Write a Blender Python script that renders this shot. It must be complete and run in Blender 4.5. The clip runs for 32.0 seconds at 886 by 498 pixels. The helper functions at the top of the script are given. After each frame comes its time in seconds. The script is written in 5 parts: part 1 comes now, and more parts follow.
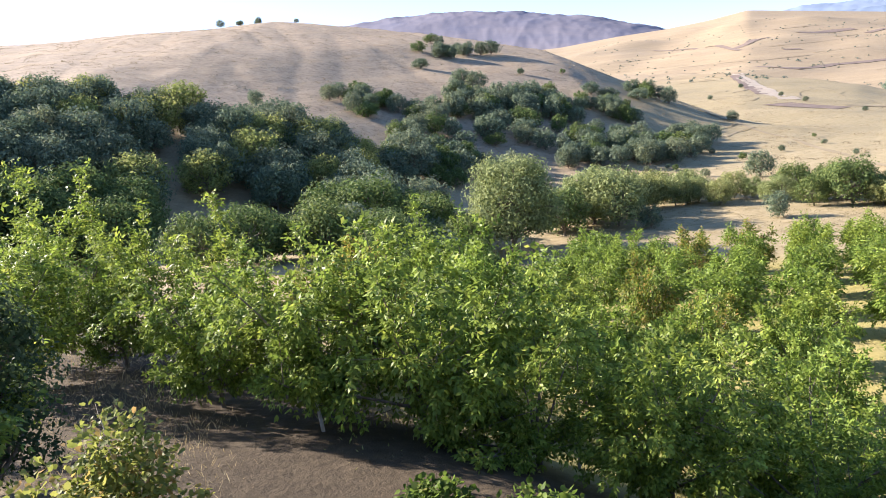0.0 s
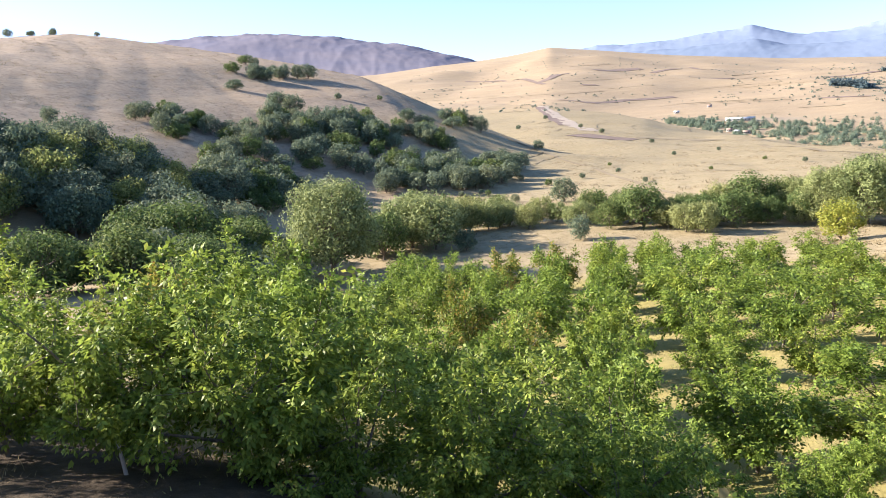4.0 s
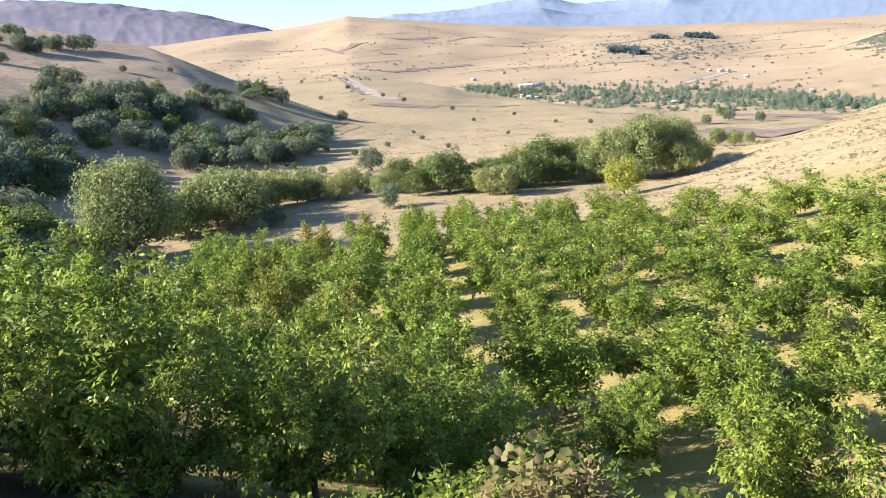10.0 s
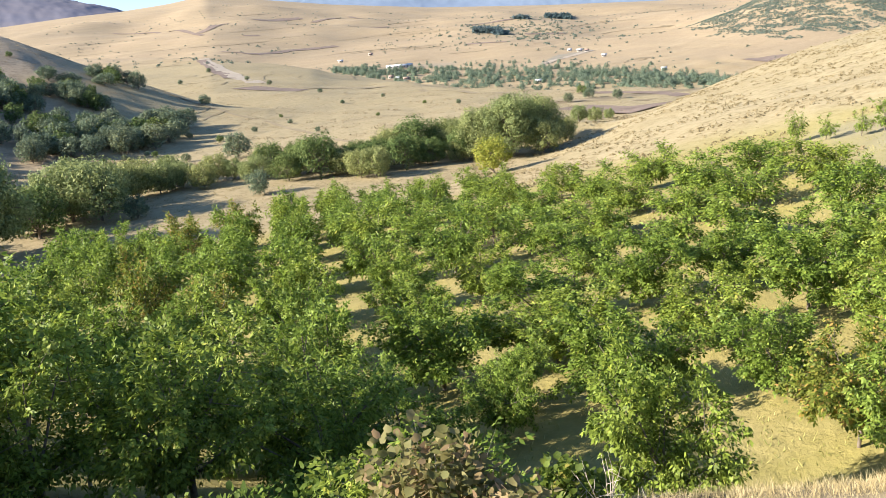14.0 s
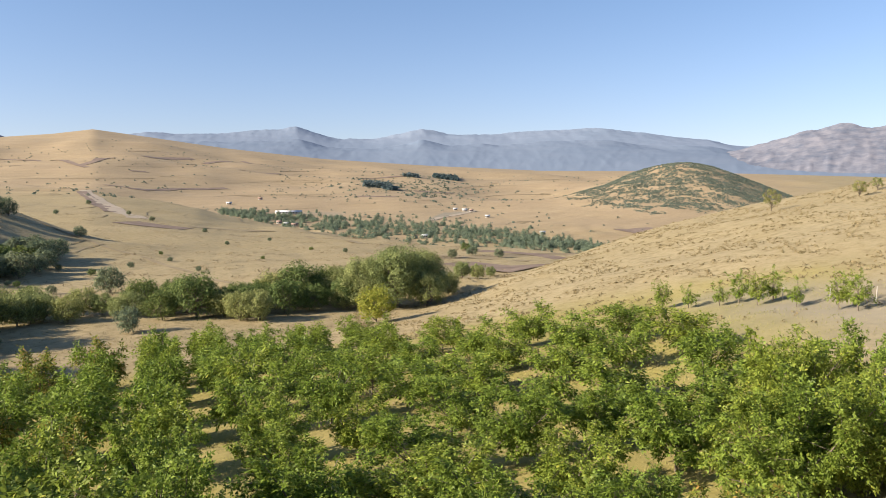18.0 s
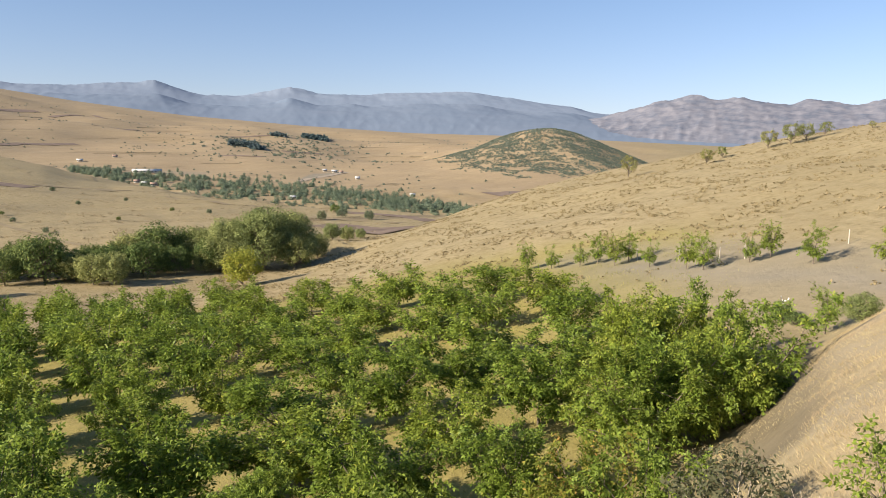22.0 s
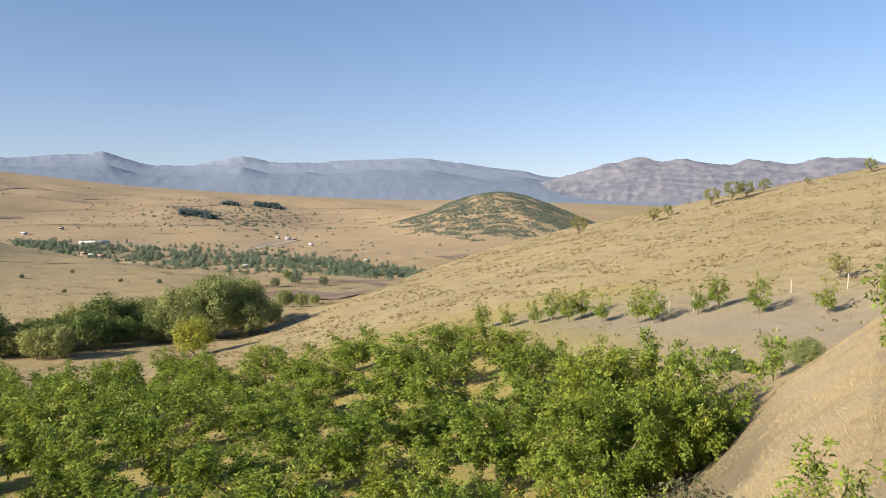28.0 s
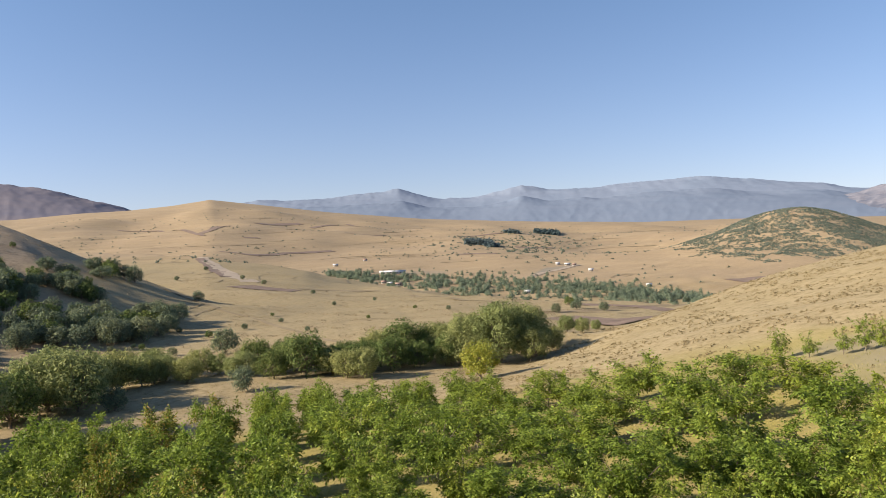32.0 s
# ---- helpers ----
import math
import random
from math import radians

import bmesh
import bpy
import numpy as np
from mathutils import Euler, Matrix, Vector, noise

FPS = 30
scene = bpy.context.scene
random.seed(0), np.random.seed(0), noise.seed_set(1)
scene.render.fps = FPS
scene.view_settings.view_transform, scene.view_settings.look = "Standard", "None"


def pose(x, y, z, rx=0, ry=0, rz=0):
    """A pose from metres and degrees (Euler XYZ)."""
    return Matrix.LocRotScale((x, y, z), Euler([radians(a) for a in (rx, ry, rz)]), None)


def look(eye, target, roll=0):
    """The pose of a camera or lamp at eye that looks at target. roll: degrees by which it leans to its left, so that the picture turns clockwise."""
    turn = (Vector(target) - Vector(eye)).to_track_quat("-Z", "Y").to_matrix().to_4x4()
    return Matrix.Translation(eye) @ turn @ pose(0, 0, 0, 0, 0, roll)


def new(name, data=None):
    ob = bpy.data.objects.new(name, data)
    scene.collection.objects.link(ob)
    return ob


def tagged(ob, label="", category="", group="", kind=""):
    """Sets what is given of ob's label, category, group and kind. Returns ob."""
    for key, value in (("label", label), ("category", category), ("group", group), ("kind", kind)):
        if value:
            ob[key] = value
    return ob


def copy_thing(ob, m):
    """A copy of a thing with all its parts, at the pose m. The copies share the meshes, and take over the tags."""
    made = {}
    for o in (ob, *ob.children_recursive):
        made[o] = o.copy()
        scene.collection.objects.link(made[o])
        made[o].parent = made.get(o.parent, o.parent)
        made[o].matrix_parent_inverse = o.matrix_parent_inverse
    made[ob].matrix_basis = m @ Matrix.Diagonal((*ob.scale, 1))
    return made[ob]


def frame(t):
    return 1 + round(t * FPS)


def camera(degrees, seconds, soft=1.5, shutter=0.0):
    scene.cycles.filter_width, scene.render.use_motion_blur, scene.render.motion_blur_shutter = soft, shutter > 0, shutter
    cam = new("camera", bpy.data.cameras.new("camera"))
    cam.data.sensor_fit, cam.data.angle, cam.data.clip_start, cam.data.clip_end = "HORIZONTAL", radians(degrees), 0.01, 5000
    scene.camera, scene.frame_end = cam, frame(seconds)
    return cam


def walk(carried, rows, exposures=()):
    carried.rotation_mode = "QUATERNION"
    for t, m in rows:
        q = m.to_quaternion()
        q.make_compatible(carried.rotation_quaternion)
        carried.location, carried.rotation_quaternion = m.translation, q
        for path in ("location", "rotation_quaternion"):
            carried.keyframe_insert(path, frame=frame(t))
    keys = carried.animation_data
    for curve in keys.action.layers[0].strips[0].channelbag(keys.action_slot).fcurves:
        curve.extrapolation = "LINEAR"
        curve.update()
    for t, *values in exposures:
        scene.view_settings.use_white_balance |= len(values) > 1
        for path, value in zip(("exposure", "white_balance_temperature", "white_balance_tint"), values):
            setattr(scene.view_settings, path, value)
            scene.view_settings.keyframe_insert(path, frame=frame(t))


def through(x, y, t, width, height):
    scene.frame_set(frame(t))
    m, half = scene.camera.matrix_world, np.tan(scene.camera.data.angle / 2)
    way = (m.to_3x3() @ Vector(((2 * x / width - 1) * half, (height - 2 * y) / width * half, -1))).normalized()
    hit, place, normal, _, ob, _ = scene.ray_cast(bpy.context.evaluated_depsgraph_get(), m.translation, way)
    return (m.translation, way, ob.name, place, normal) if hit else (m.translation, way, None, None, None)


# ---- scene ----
cam = camera(60.05, 32.0, soft=0.6)
EYE = 12.0
# seconds, x, y, z from the first eye, yaw, pitch, roll
ROWS = [
    (0.0, -0.000, 0.000, 0.000, -1.312, -12.113, 6.128),
    (0.5, 0.000, 0.009, -0.002, -2.859, -12.310, 6.052),
    (1.0, 0.008, 0.014, -0.002, -4.619, -12.235, 5.885),
    (1.5, 0.017, 0.010, -0.002, -6.597, -11.899, 5.454),
    (2.0, 0.025, 0.004, -0.002, -8.612, -11.569, 5.039),
    (2.5, 0.035, 0.012, -0.001, -10.426, -11.463, 4.677),
    (3.0, 0.042, 0.027, -0.007, -11.943, -11.492, 4.429),
    (3.5, 0.054, 0.038, -0.014, -13.381, -11.416, 4.262),
    (5.5, 0.079, 0.000, -0.009, -18.289, -12.078, 4.145),
    (6.0, 0.079, -0.000, -0.005, -19.822, -12.016, 4.069),
    (6.5, 0.073, -0.004, -0.005, -21.156, -12.040, 4.029),
    (7.0, 0.058, -0.008, -0.012, -22.458, -12.145, 3.915),
    (7.5, 0.040, -0.015, -0.025, -24.023, -12.246, 3.757),
    (8.0, 0.028, -0.015, -0.032, -25.621, -12.354, 3.667),
    (8.5, 0.024, -0.012, -0.032, -26.900, -12.621, 3.764),
    (9.0, 0.040, -0.012, -0.015, -27.919, -13.256, 4.016),
    (9.5, 0.067, -0.001, -0.025, -28.535, -14.115, 4.393),
    (10.0, 0.094, 0.018, -0.043, -29.163, -14.800, 4.770),
    (10.5, 0.109, 0.026, -0.052, -29.824, -15.515, 5.274),
    (11.0, 0.104, 0.013, -0.055, -30.458, -16.178, 5.635),
    (11.5, 0.095, -0.003, -0.049, -31.404, -16.927, 5.868),
    (12.0, 0.102, -0.025, -0.040, -32.406, -17.509, 6.086),
    (12.5, 0.094, -0.042, -0.031, -33.408, -18.039, 6.299),
    (13.0, 0.094, -0.052, -0.020, -34.898, -18.290, 6.198),
    (13.5, 0.119, -0.050, -0.025, -36.956, -17.886, 5.637),
    (14.0, 0.141, -0.021, -0.034, -38.840, -16.943, 4.904),
    (14.5, 0.173, 0.003, -0.048, -40.285, -15.560, 3.980),
    (15.0, 0.199, 0.017, -0.050, -41.440, -13.955, 3.315),
    (15.5, 0.203, 0.030, -0.033, -42.562, -12.040, 2.614),
    (17.5, 0.178, -0.004, -0.040, -45.665, -6.619, 0.631),
    (18.0, 0.180, -0.017, -0.047, -46.790, -6.099, 0.264),
    (18.5, 0.189, -0.019, -0.053, -48.183, -6.269, -0.039),
    (19.0, 0.203, -0.009, -0.060, -49.459, -6.712, -0.129),
    (19.5, 0.218, 0.002, -0.067, -50.808, -7.217, -0.417),
    (20.0, 0.234, 0.014, -0.067, -51.861, -7.632, -0.497),
    (20.5, 0.247, 0.022, -0.070, -52.940, -7.984, -0.626),
    (21.0, 0.257, 0.032, -0.080, -53.841, -8.290, -0.694),
    (21.5, 0.269, 0.045, -0.095, -54.984, -8.589, -0.894),
    (22.0, 0.293, 0.054, -0.102, -56.368, -8.848, -1.121),
    (22.5, 0.318, 0.057, -0.105, -57.369, -9.231, -1.184),
    (23.0, 0.326, 0.057, -0.104, -58.317, -9.438, -1.189),
    (23.5, 0.315, 0.055, -0.100, -59.258, -9.335, -1.364),
    (24.0, 0.291, 0.052, -0.094, -60.376, -9.018, -1.601),
    (24.5, 0.273, 0.039, -0.088, -62.260, -8.441, -2.079),
    (26.5, 0.174, -0.128, -0.312, -64.035, -5.020, -1.556),
    (27.0, 0.169, -0.136, -0.315, -62.553, -4.437, -0.830),
    (27.5, 0.163, -0.134, -0.315, -61.156, -4.442, -0.383),
    (28.0, 0.155, -0.129, -0.312, -59.863, -4.000, 0.000),
    (28.5, 0.143, -0.139, -0.310, -56.738, -3.910, 0.802),
    (29.0, 0.126, -0.140, -0.301, -53.856, -2.752, 1.610),
    (29.5, 0.111, -0.138, -0.285, -51.437, -2.213, 2.240),
    (30.0, 0.099, -0.141, -0.268, -48.957, -2.132, 2.306),
    (30.5, 0.093, -0.156, -0.254, -46.532, -1.852, 2.431),
    (31.0, 0.090, -0.178, -0.246, -44.395, -2.144, 2.617),
    (31.5, 0.088, -0.202, -0.245, -41.731, -1.856, 2.638),
    (32.0, 0.085, -0.226, -0.248, -39.296, -1.665, 2.527),
]
walk(cam, [(t, pose(x, y, EYE + z, 90 + pitch, roll, yaw)) for t, x, y, z, yaw, pitch, roll in ROWS],
     exposures=[(0.0, 1.96, 5850, 18), (6.0, 1.86, 5900, 18), (13.0, 1.80, 5850, 13), (15.5, 1.38, 6250, 10), (18.0, 1.13, 6450, 13), (26.5, 0.98, 6500, 12), (32.0, 1.0, 6550, 15)])

# ---- light ----
SUN_AZ, SUN_EL = -62.0, 25.5      # degrees clockwise from +y, degrees above the horizon
world = bpy.data.worlds.new("sky")
scene.world = world
world.use_nodes = True
wn = world.node_tree.nodes
sky = wn.new("ShaderNodeTexSky")
sky.sky_type, sky.sun_disc = "NISHITA", False
sky.sun_elevation, sky.sun_rotation = radians(SUN_EL), radians(SUN_AZ % 360)
sky.air_density, sky.dust_density, sky.ozone_density = 1.0, 0.6, 3.2
wn["Background"].inputs["Strength"].default_value = 0.078
tone = wn.new("ShaderNodeMix")
tone.data_type, tone.blend_type = "RGBA", "MULTIPLY"
tone.inputs[0].default_value = 1.0
way = wn.new("ShaderNodeTexCoord")
# milky lavender low down, clearer blue overhead
high = wn.new("ShaderNodeSeparateXYZ")
band = wn.new("ShaderNodeValToRGB")
band.color_ramp.elements[0].position, band.color_ramp.elements[0].color = 0.03, (1.15, 0.99, 1.0, 1.0)
band.color_ramp.elements[1].position, band.color_ramp.elements[1].color = 0.34, (0.96, 1.02, 1.04, 1.0)
world.node_tree.links.new(way.outputs["Generated"], high.inputs[0])
world.node_tree.links.new(high.outputs["Z"], band.inputs[0])
world.node_tree.links.new(band.outputs[0], tone.inputs[7])
lift = wn.new("ShaderNodeVectorMath")
lift.operation = "ADD"
lift.inputs[1].default_value = (0.0, 0.0, 0.06)
world.node_tree.links.new(way.outputs["Generated"], lift.inputs[0])
world.node_tree.links.new(lift.outputs[0], sky.inputs[0])
world.node_tree.links.new(sky.outputs[0], tone.inputs[6])
world.node_tree.links.new(tone.outputs[2], wn["Background"].inputs[0])
sun_data = bpy.data.lights.new("sun", "SUN")
sun_data.energy, sun_data.angle, sun_data.color = 5.0, radians(0.6), (1.0, 0.87, 0.68)
sun_ob = new("sun", sun_data)
_s = Vector((math.sin(radians(SUN_AZ)) * math.cos(radians(SUN_EL)), math.cos(radians(SUN_AZ)) * math.cos(radians(SUN_EL)), math.sin(radians(SUN_EL))))
sun_ob.matrix_world = look(_s * 50, (0, 0, 0))


# ---- materials ----
def material(name, rough=0.9):
    m = bpy.data.materials.new(name)
    m.use_nodes = True
    b = m.node_tree.nodes["Principled BSDF"]
    b.inputs["Roughness"].default_value = rough
    b.inputs["Specular IOR Level"].default_value = 0.2
    return m, m.node_tree.nodes, m.node_tree.links, b


def noise_tex(n, l, scale, detail=6.0, rough=0.6, coord="Object"):
    c = n.new("ShaderNodeTexCoord")
    t = n.new("ShaderNodeTexNoise")
    t.inputs["Scale"].default_value, t.inputs["Detail"].default_value, t.inputs["Roughness"].default_value = scale, detail, rough
    l.new(c.outputs[coord], t.inputs["Vector"])
    return t.outputs["Fac"]


def ramp(n, l, fac, *stops):
    r = n.new("ShaderNodeValToRGB")
    e = r.color_ramp.elements
    while len(e) < len(stops):
        e.new(0.5)
    for k, (p, c) in enumerate(stops):
        e[k].position, e[k].color = p, (*c, 1.0) if len(c) == 3 else c
    l.new(fac, r.inputs[0])
    return r.outputs[0]


def mix(n, l, fac, a, b, mode="MIX"):
    m = n.new("ShaderNodeMix")
    m.data_type, m.blend_type = "RGBA", mode
    for k, v in ((0, fac), (6, a), (7, b)):
        if isinstance(v, (int, float)):
            m.inputs[k].default_value = v
        elif isinstance(v, tuple):
            m.inputs[k].default_value = (*v, 1.0)
        else:
            l.new(v, m.inputs[k])
    return m.outputs[2]


def bump(n, l, b, height, strength, dist):
    k = n.new("ShaderNodeBump")
    k.inputs["Strength"].default_value, k.inputs["Distance"].default_value = strength, dist
    l.new(height, k.inputs["Height"])
    l.new(k.outputs[0], b.inputs["Normal"])


def grey(v):
    return (v, v, v)


def leaf_material(name, dark, light, turn, turn_share=0.15, gloss=0.6, through=0.5):
    """Foliage: each leaf its own shade between dark and light, a share of them turned yellow or brown."""
    m, n, l, b = material(name, gloss)
    g = n.new("ShaderNodeNewGeometry")
    o = n.new("ShaderNodeObjectInfo")
    c = ramp(n, l, g.outputs["Random Per Island"], (0.0, dark), (1.0 - turn_share, light), (1.0, turn))
    tone = ramp(n, l, o.outputs["Random"], (0.0, (0.82, 0.86, 0.8)), (0.5, (1.0, 1.0, 1.0)), (1.0, (1.16, 1.05, 0.95)))
    c = mix(n, l, 1.0, c, tone, "MULTIPLY")
    big = noise_tex(n, l, 0.7, 3.0)
    c = mix(n, l, ramp(n, l, big, (0.4, grey(0.0)), (0.75, grey(0.16))), c, turn)
    l.new(c, b.inputs["Base Color"])
    t = n.new("ShaderNodeBsdfTranslucent")
    s = n.new("ShaderNodeMixShader")
    s.inputs[0].default_value = through
    l.new(c, t.inputs[0])
    l.new(b.outputs[0], s.inputs[1])
    l.new(t.outputs[0], s.inputs[2])
    l.new(s.outputs[0], n["Material Output"].inputs[0])
    return m


def bark_material(name, a, b_, scale=9.0):
    m, n, l, b = material(name, 0.9)
    f = noise_tex(n, l, scale, 8.0, 0.7)
    l.new(ramp(n, l, f, (0.3, a), (0.7, b_)), b.inputs["Base Color"])
    bump(n, l, b, f, 0.6, 0.03)
    return m


def ground_material():
    m, n, l, b = material("dry_ground", 0.95)
    fine = noise_tex(n, l, 3.0, 10.0, 0.7)
    mid = noise_tex(n, l, 0.25, 8.0, 0.65)
    big = noise_tex(n, l, 0.018, 6.0, 0.6)
    c0 = n.new("ShaderNodeTexCoord")

    def stretched(scale, turn, detail, rough):
        mp = n.new("ShaderNodeMapping")
        mp.inputs["Scale"].default_value, mp.inputs["Rotation"].default_value = scale, (0, 0, radians(turn))
        l.new(c0.outputs["Object"], mp.inputs["Vector"])
        t = n.new("ShaderNodeTexNoise")
        t.inputs["Scale"].default_value, t.inputs["Detail"].default_value, t.inputs["Roughness"].default_value = 1.0, detail, rough
        l.new(mp.outputs[0], t.inputs["Vector"])
        return t.outputs["Fac"]
    lay = stretched((0.012, 0.075, 0.02), 24, 7.0, 0.65)
    contour = stretched((0.008, 0.008, 0.42), 0, 6.0, 0.7)
    contour_far = stretched((0.0025, 0.0025, 0.10), 0, 8.0, 0.7)
    tuft = noise_tex(n, l, 0.9, 5.0, 0.75)
    spot = noise_tex(n, l, 0.33, 4.0, 0.7)
    straw = ramp(n, l, fine, (0.25, (0.29, 0.225, 0.13)), (0.5, (0.46, 0.37, 0.225)), (0.8, (0.58, 0.485, 0.315)))
    straw = mix(n, l, ramp(n, l, tuft, (0.5, grey(0.0)), (0.64, grey(0.55))), straw, (0.25, 0.19, 0.10))
    straw = mix(n, l, ramp(n, l, spot, (0.56, grey(0.0)), (0.68, grey(0.6))), straw, (0.22, 0.175, 0.095))
    straw = mix(n, l, ramp(n, l, mid, (0.35, grey(0.0)), (0.7, grey(0.5))), straw, (0.37, 0.29, 0.16))
    straw = mix(n, l, ramp(n, l, lay, (0.42, grey(0.0)), (0.62, grey(0.5))), straw, (0.29, 0.22, 0.125))
    straw = mix(n, l, ramp(n, l, lay, (0.30, grey(0.5)), (0.42, grey(0.0))), straw, (0.60, 0.49, 0.33))
    straw = mix(n, l, ramp(n, l, contour, (0.50, grey(0.0)), (0.58, grey(0.45)), (0.68, grey(0.1))), straw, (0.30, 0.225, 0.13))
    straw = mix(n, l, ramp(n, l, contour_far, (0.36, grey(0.25)), (0.46, grey(0.0)), (0.54, grey(0.0)), (0.62, grey(0.3))), straw, (0.36, 0.275, 0.16))
    straw = mix(n, l, ramp(n, l, big, (0.4, grey(0.0)), (0.65, grey(0.4))), straw, (0.45, 0.35, 0.235))

    def zone(name):
        a = n.new("ShaderNodeAttribute")
        a.attribute_name = name
        return a.outputs["Fac"]
    green = mix(n, l, fine, ramp(n, l, mid, (0.3, (0.15, 0.16, 0.035)), (0.7, (0.33, 0.30, 0.085))), (0.43, 0.365, 0.13))
    # heath colour, also used as the pinkish haze tint of the far land
    heath_and_haze = ramp(n, l, tuft, (0.32, (0.49, 0.405, 0.295)), (0.52, (0.395, 0.315, 0.225)), (0.66, (0.26, 0.205, 0.145)))
    heath_and_haze = mix(n, l, ramp(n, l, mid, (0.38, grey(0.0)), (0.66, grey(0.55))), heath_and_haze, (0.29, 0.215, 0.15))
    heath_and_haze = mix(n, l, ramp(n, l, contour, (0.38, grey(0.4)), (0.5, grey(0.0))), heath_and_haze, (0.52, 0.40, 0.26))
    c = mix(n, l, zone("heath_and_haze"), straw, heath_and_haze)
    sere = ramp(n, l, tuft, (0.30, (0.455, 0.39, 0.25)), (0.52, (0.375, 0.315, 0.19)), (0.68, (0.22, 0.18, 0.095)))
    sere = mix(n, l, ramp(n, l, lay, (0.45, grey(0.0)), (0.62, grey(0.5))), sere, (0.31, 0.255, 0.14))
    sere = mix(n, l, ramp(n, l, fine, (0.35, grey(0.4)), (0.6, grey(0.0))), sere, (0.28, 0.225, 0.125))
    c = mix(n, l, zone("sere"), c, sere)
    c = mix(n, l, zone("grass"), c, green)
    blond = ramp(n, l, tuft, (0.30, (0.56, 0.46, 0.28)), (0.50, (0.44, 0.355, 0.21)), (0.68, (0.29, 0.23, 0.13)))
    blond = mix(n, l, ramp(n, l, mid, (0.45, grey(0.0)), (0.6, grey(0.8))), blond, (0.38, 0.325, 0.235))
    c = mix(n, l, zone("blond"), c, blond)
    # bare soil, its colour darkened to carry the tree shade on the track
    soil = ramp(n, l, fine, (0.3, (0.03, 0.022, 0.015)), (0.7, (0.075, 0.056, 0.04)))
    c = mix(n, l, zone("soil"), c, soil)
    # tilled soil colour, also painted as shade beside the road
    tilled_and_shade = ramp(n, l, mid, (0.3, (0.085, 0.065, 0.055)), (0.7, (0.14, 0.11, 0.09)))
    c = mix(n, l, zone("tilled_and_shade"), c, tilled_and_shade)
    pale = ramp(n, l, mid, (0.3, (0.265, 0.24, 0.195)), (0.7, (0.345, 0.31, 0.25)))
    c = mix(n, l, zone("pale"), c, pale)
    c = mix(n, l, 1.0, c, (0.80, 0.785, 0.73), "MULTIPLY")
    l.new(c, b.inputs["Base Color"])
    clump = noise_tex(n, l, 1.1, 6.0, 0.75)
    both = n.new("ShaderNodeMath")
    both.operation = "MULTIPLY_ADD"
    both.inputs[1].default_value = 0.35
    l.new(fine, both.inputs[0])
    l.new(clump, both.inputs[2])
    bump(n, l, b, both.outputs[0], 0.8, 0.13)
    return m


GROUND = ground_material()
WALNUT = leaf_material("walnut_leaf", (0.085, 0.125, 0.02), (0.275, 0.375, 0.06), (0.37, 0.39, 0.07), 0.08, 0.5, 0.42)
WALNUT_RUST = leaf_material("walnut_leaf_turning", (0.07, 0.105, 0.016), (0.24, 0.29, 0.045), (0.40, 0.24, 0.07), 0.25, 0.5, 0.42)
# this oak green is lightened and blued for the haze over the wood
HAZED_OAK = leaf_material("hazed_oak_leaf", (0.085, 0.12, 0.085), (0.215, 0.265, 0.16), (0.27, 0.29, 0.15), 0.10, 0.8, 0.3)
HEDGE_OAK = leaf_material("dark_hedge_leaf", (0.055, 0.09, 0.03), (0.17, 0.23, 0.07), (0.24, 0.26, 0.08), 0.10, 0.8, 0.3)
HOLLY = leaf_material("dark_glossy_leaf", (0.028, 0.055, 0.024), (0.085, 0.13, 0.06), (0.12, 0.15, 0.07), 0.10)
# yellower, paler oak green painted for crowns with sunlit tops
OAK_SUNLIT = leaf_material("sunlit_oak_leaf", (0.13, 0.165, 0.05), (0.34, 0.37, 0.12), (0.40, 0.38, 0.14), 0.15, 0.8, 0.5)
WILLOW = leaf_material("willow_leaf", (0.13, 0.165, 0.062), (0.335, 0.375, 0.15), (0.36, 0.38, 0.15), 0.10, 0.8, 0.35)
LIME = leaf_material("yellow_green_leaf", (0.15, 0.20, 0.03), (0.33, 0.375, 0.07), (0.38, 0.37, 0.08), 0.15, 0.6, 0.4)
# poplar and scrub greens paled and blued to include the haze of distance
HAZED_POPLAR = leaf_material("hazed_poplar_leaf", (0.095, 0.145, 0.115), (0.195, 0.26, 0.185), (0.24, 0.285, 0.18), 0.1, 0.9, 0.35)
HAZED_SCRUB = leaf_material("hazed_scrub_leaf", (0.095, 0.13, 0.115), (0.165, 0.205, 0.165), (0.22, 0.23, 0.16), 0.12, 0.9, 0.3)
BARK = bark_material("grey_bark", (0.10, 0.08, 0.06), (0.25, 0.21, 0.165))


# ---- mesh tools ----
def mesh_of(name, verts, faces, mat, smooth=False):
    """A mesh from arrays: verts n x 3, faces m x 3 or m x 4."""
    verts, faces = np.asarray(verts, np.float32), np.asarray(faces, np.int32)
    me = bpy.data.meshes.new(name)
    k = faces.shape[1]
    me.vertices.add(len(verts))
    me.vertices.foreach_set("co", verts.ravel())
    me.loops.add(faces.size)
    me.loops.foreach_set("vertex_index", faces.ravel())
    me.polygons.add(len(faces))
    me.polygons.foreach_set("loop_start", np.arange(0, faces.size, k, dtype=np.int32))
    me.polygons.foreach_set("loop_total", np.full(len(faces), k, np.int32))
    if smooth:
        me.polygons.foreach_set("use_smooth", np.ones(len(faces), bool))
    me.update(calc_edges=True)
    me.materials.append(mat)
    return me


def unit(v):
    return v / np.maximum(np.linalg.norm(v, axis=-1, keepdims=True), 1e-9)


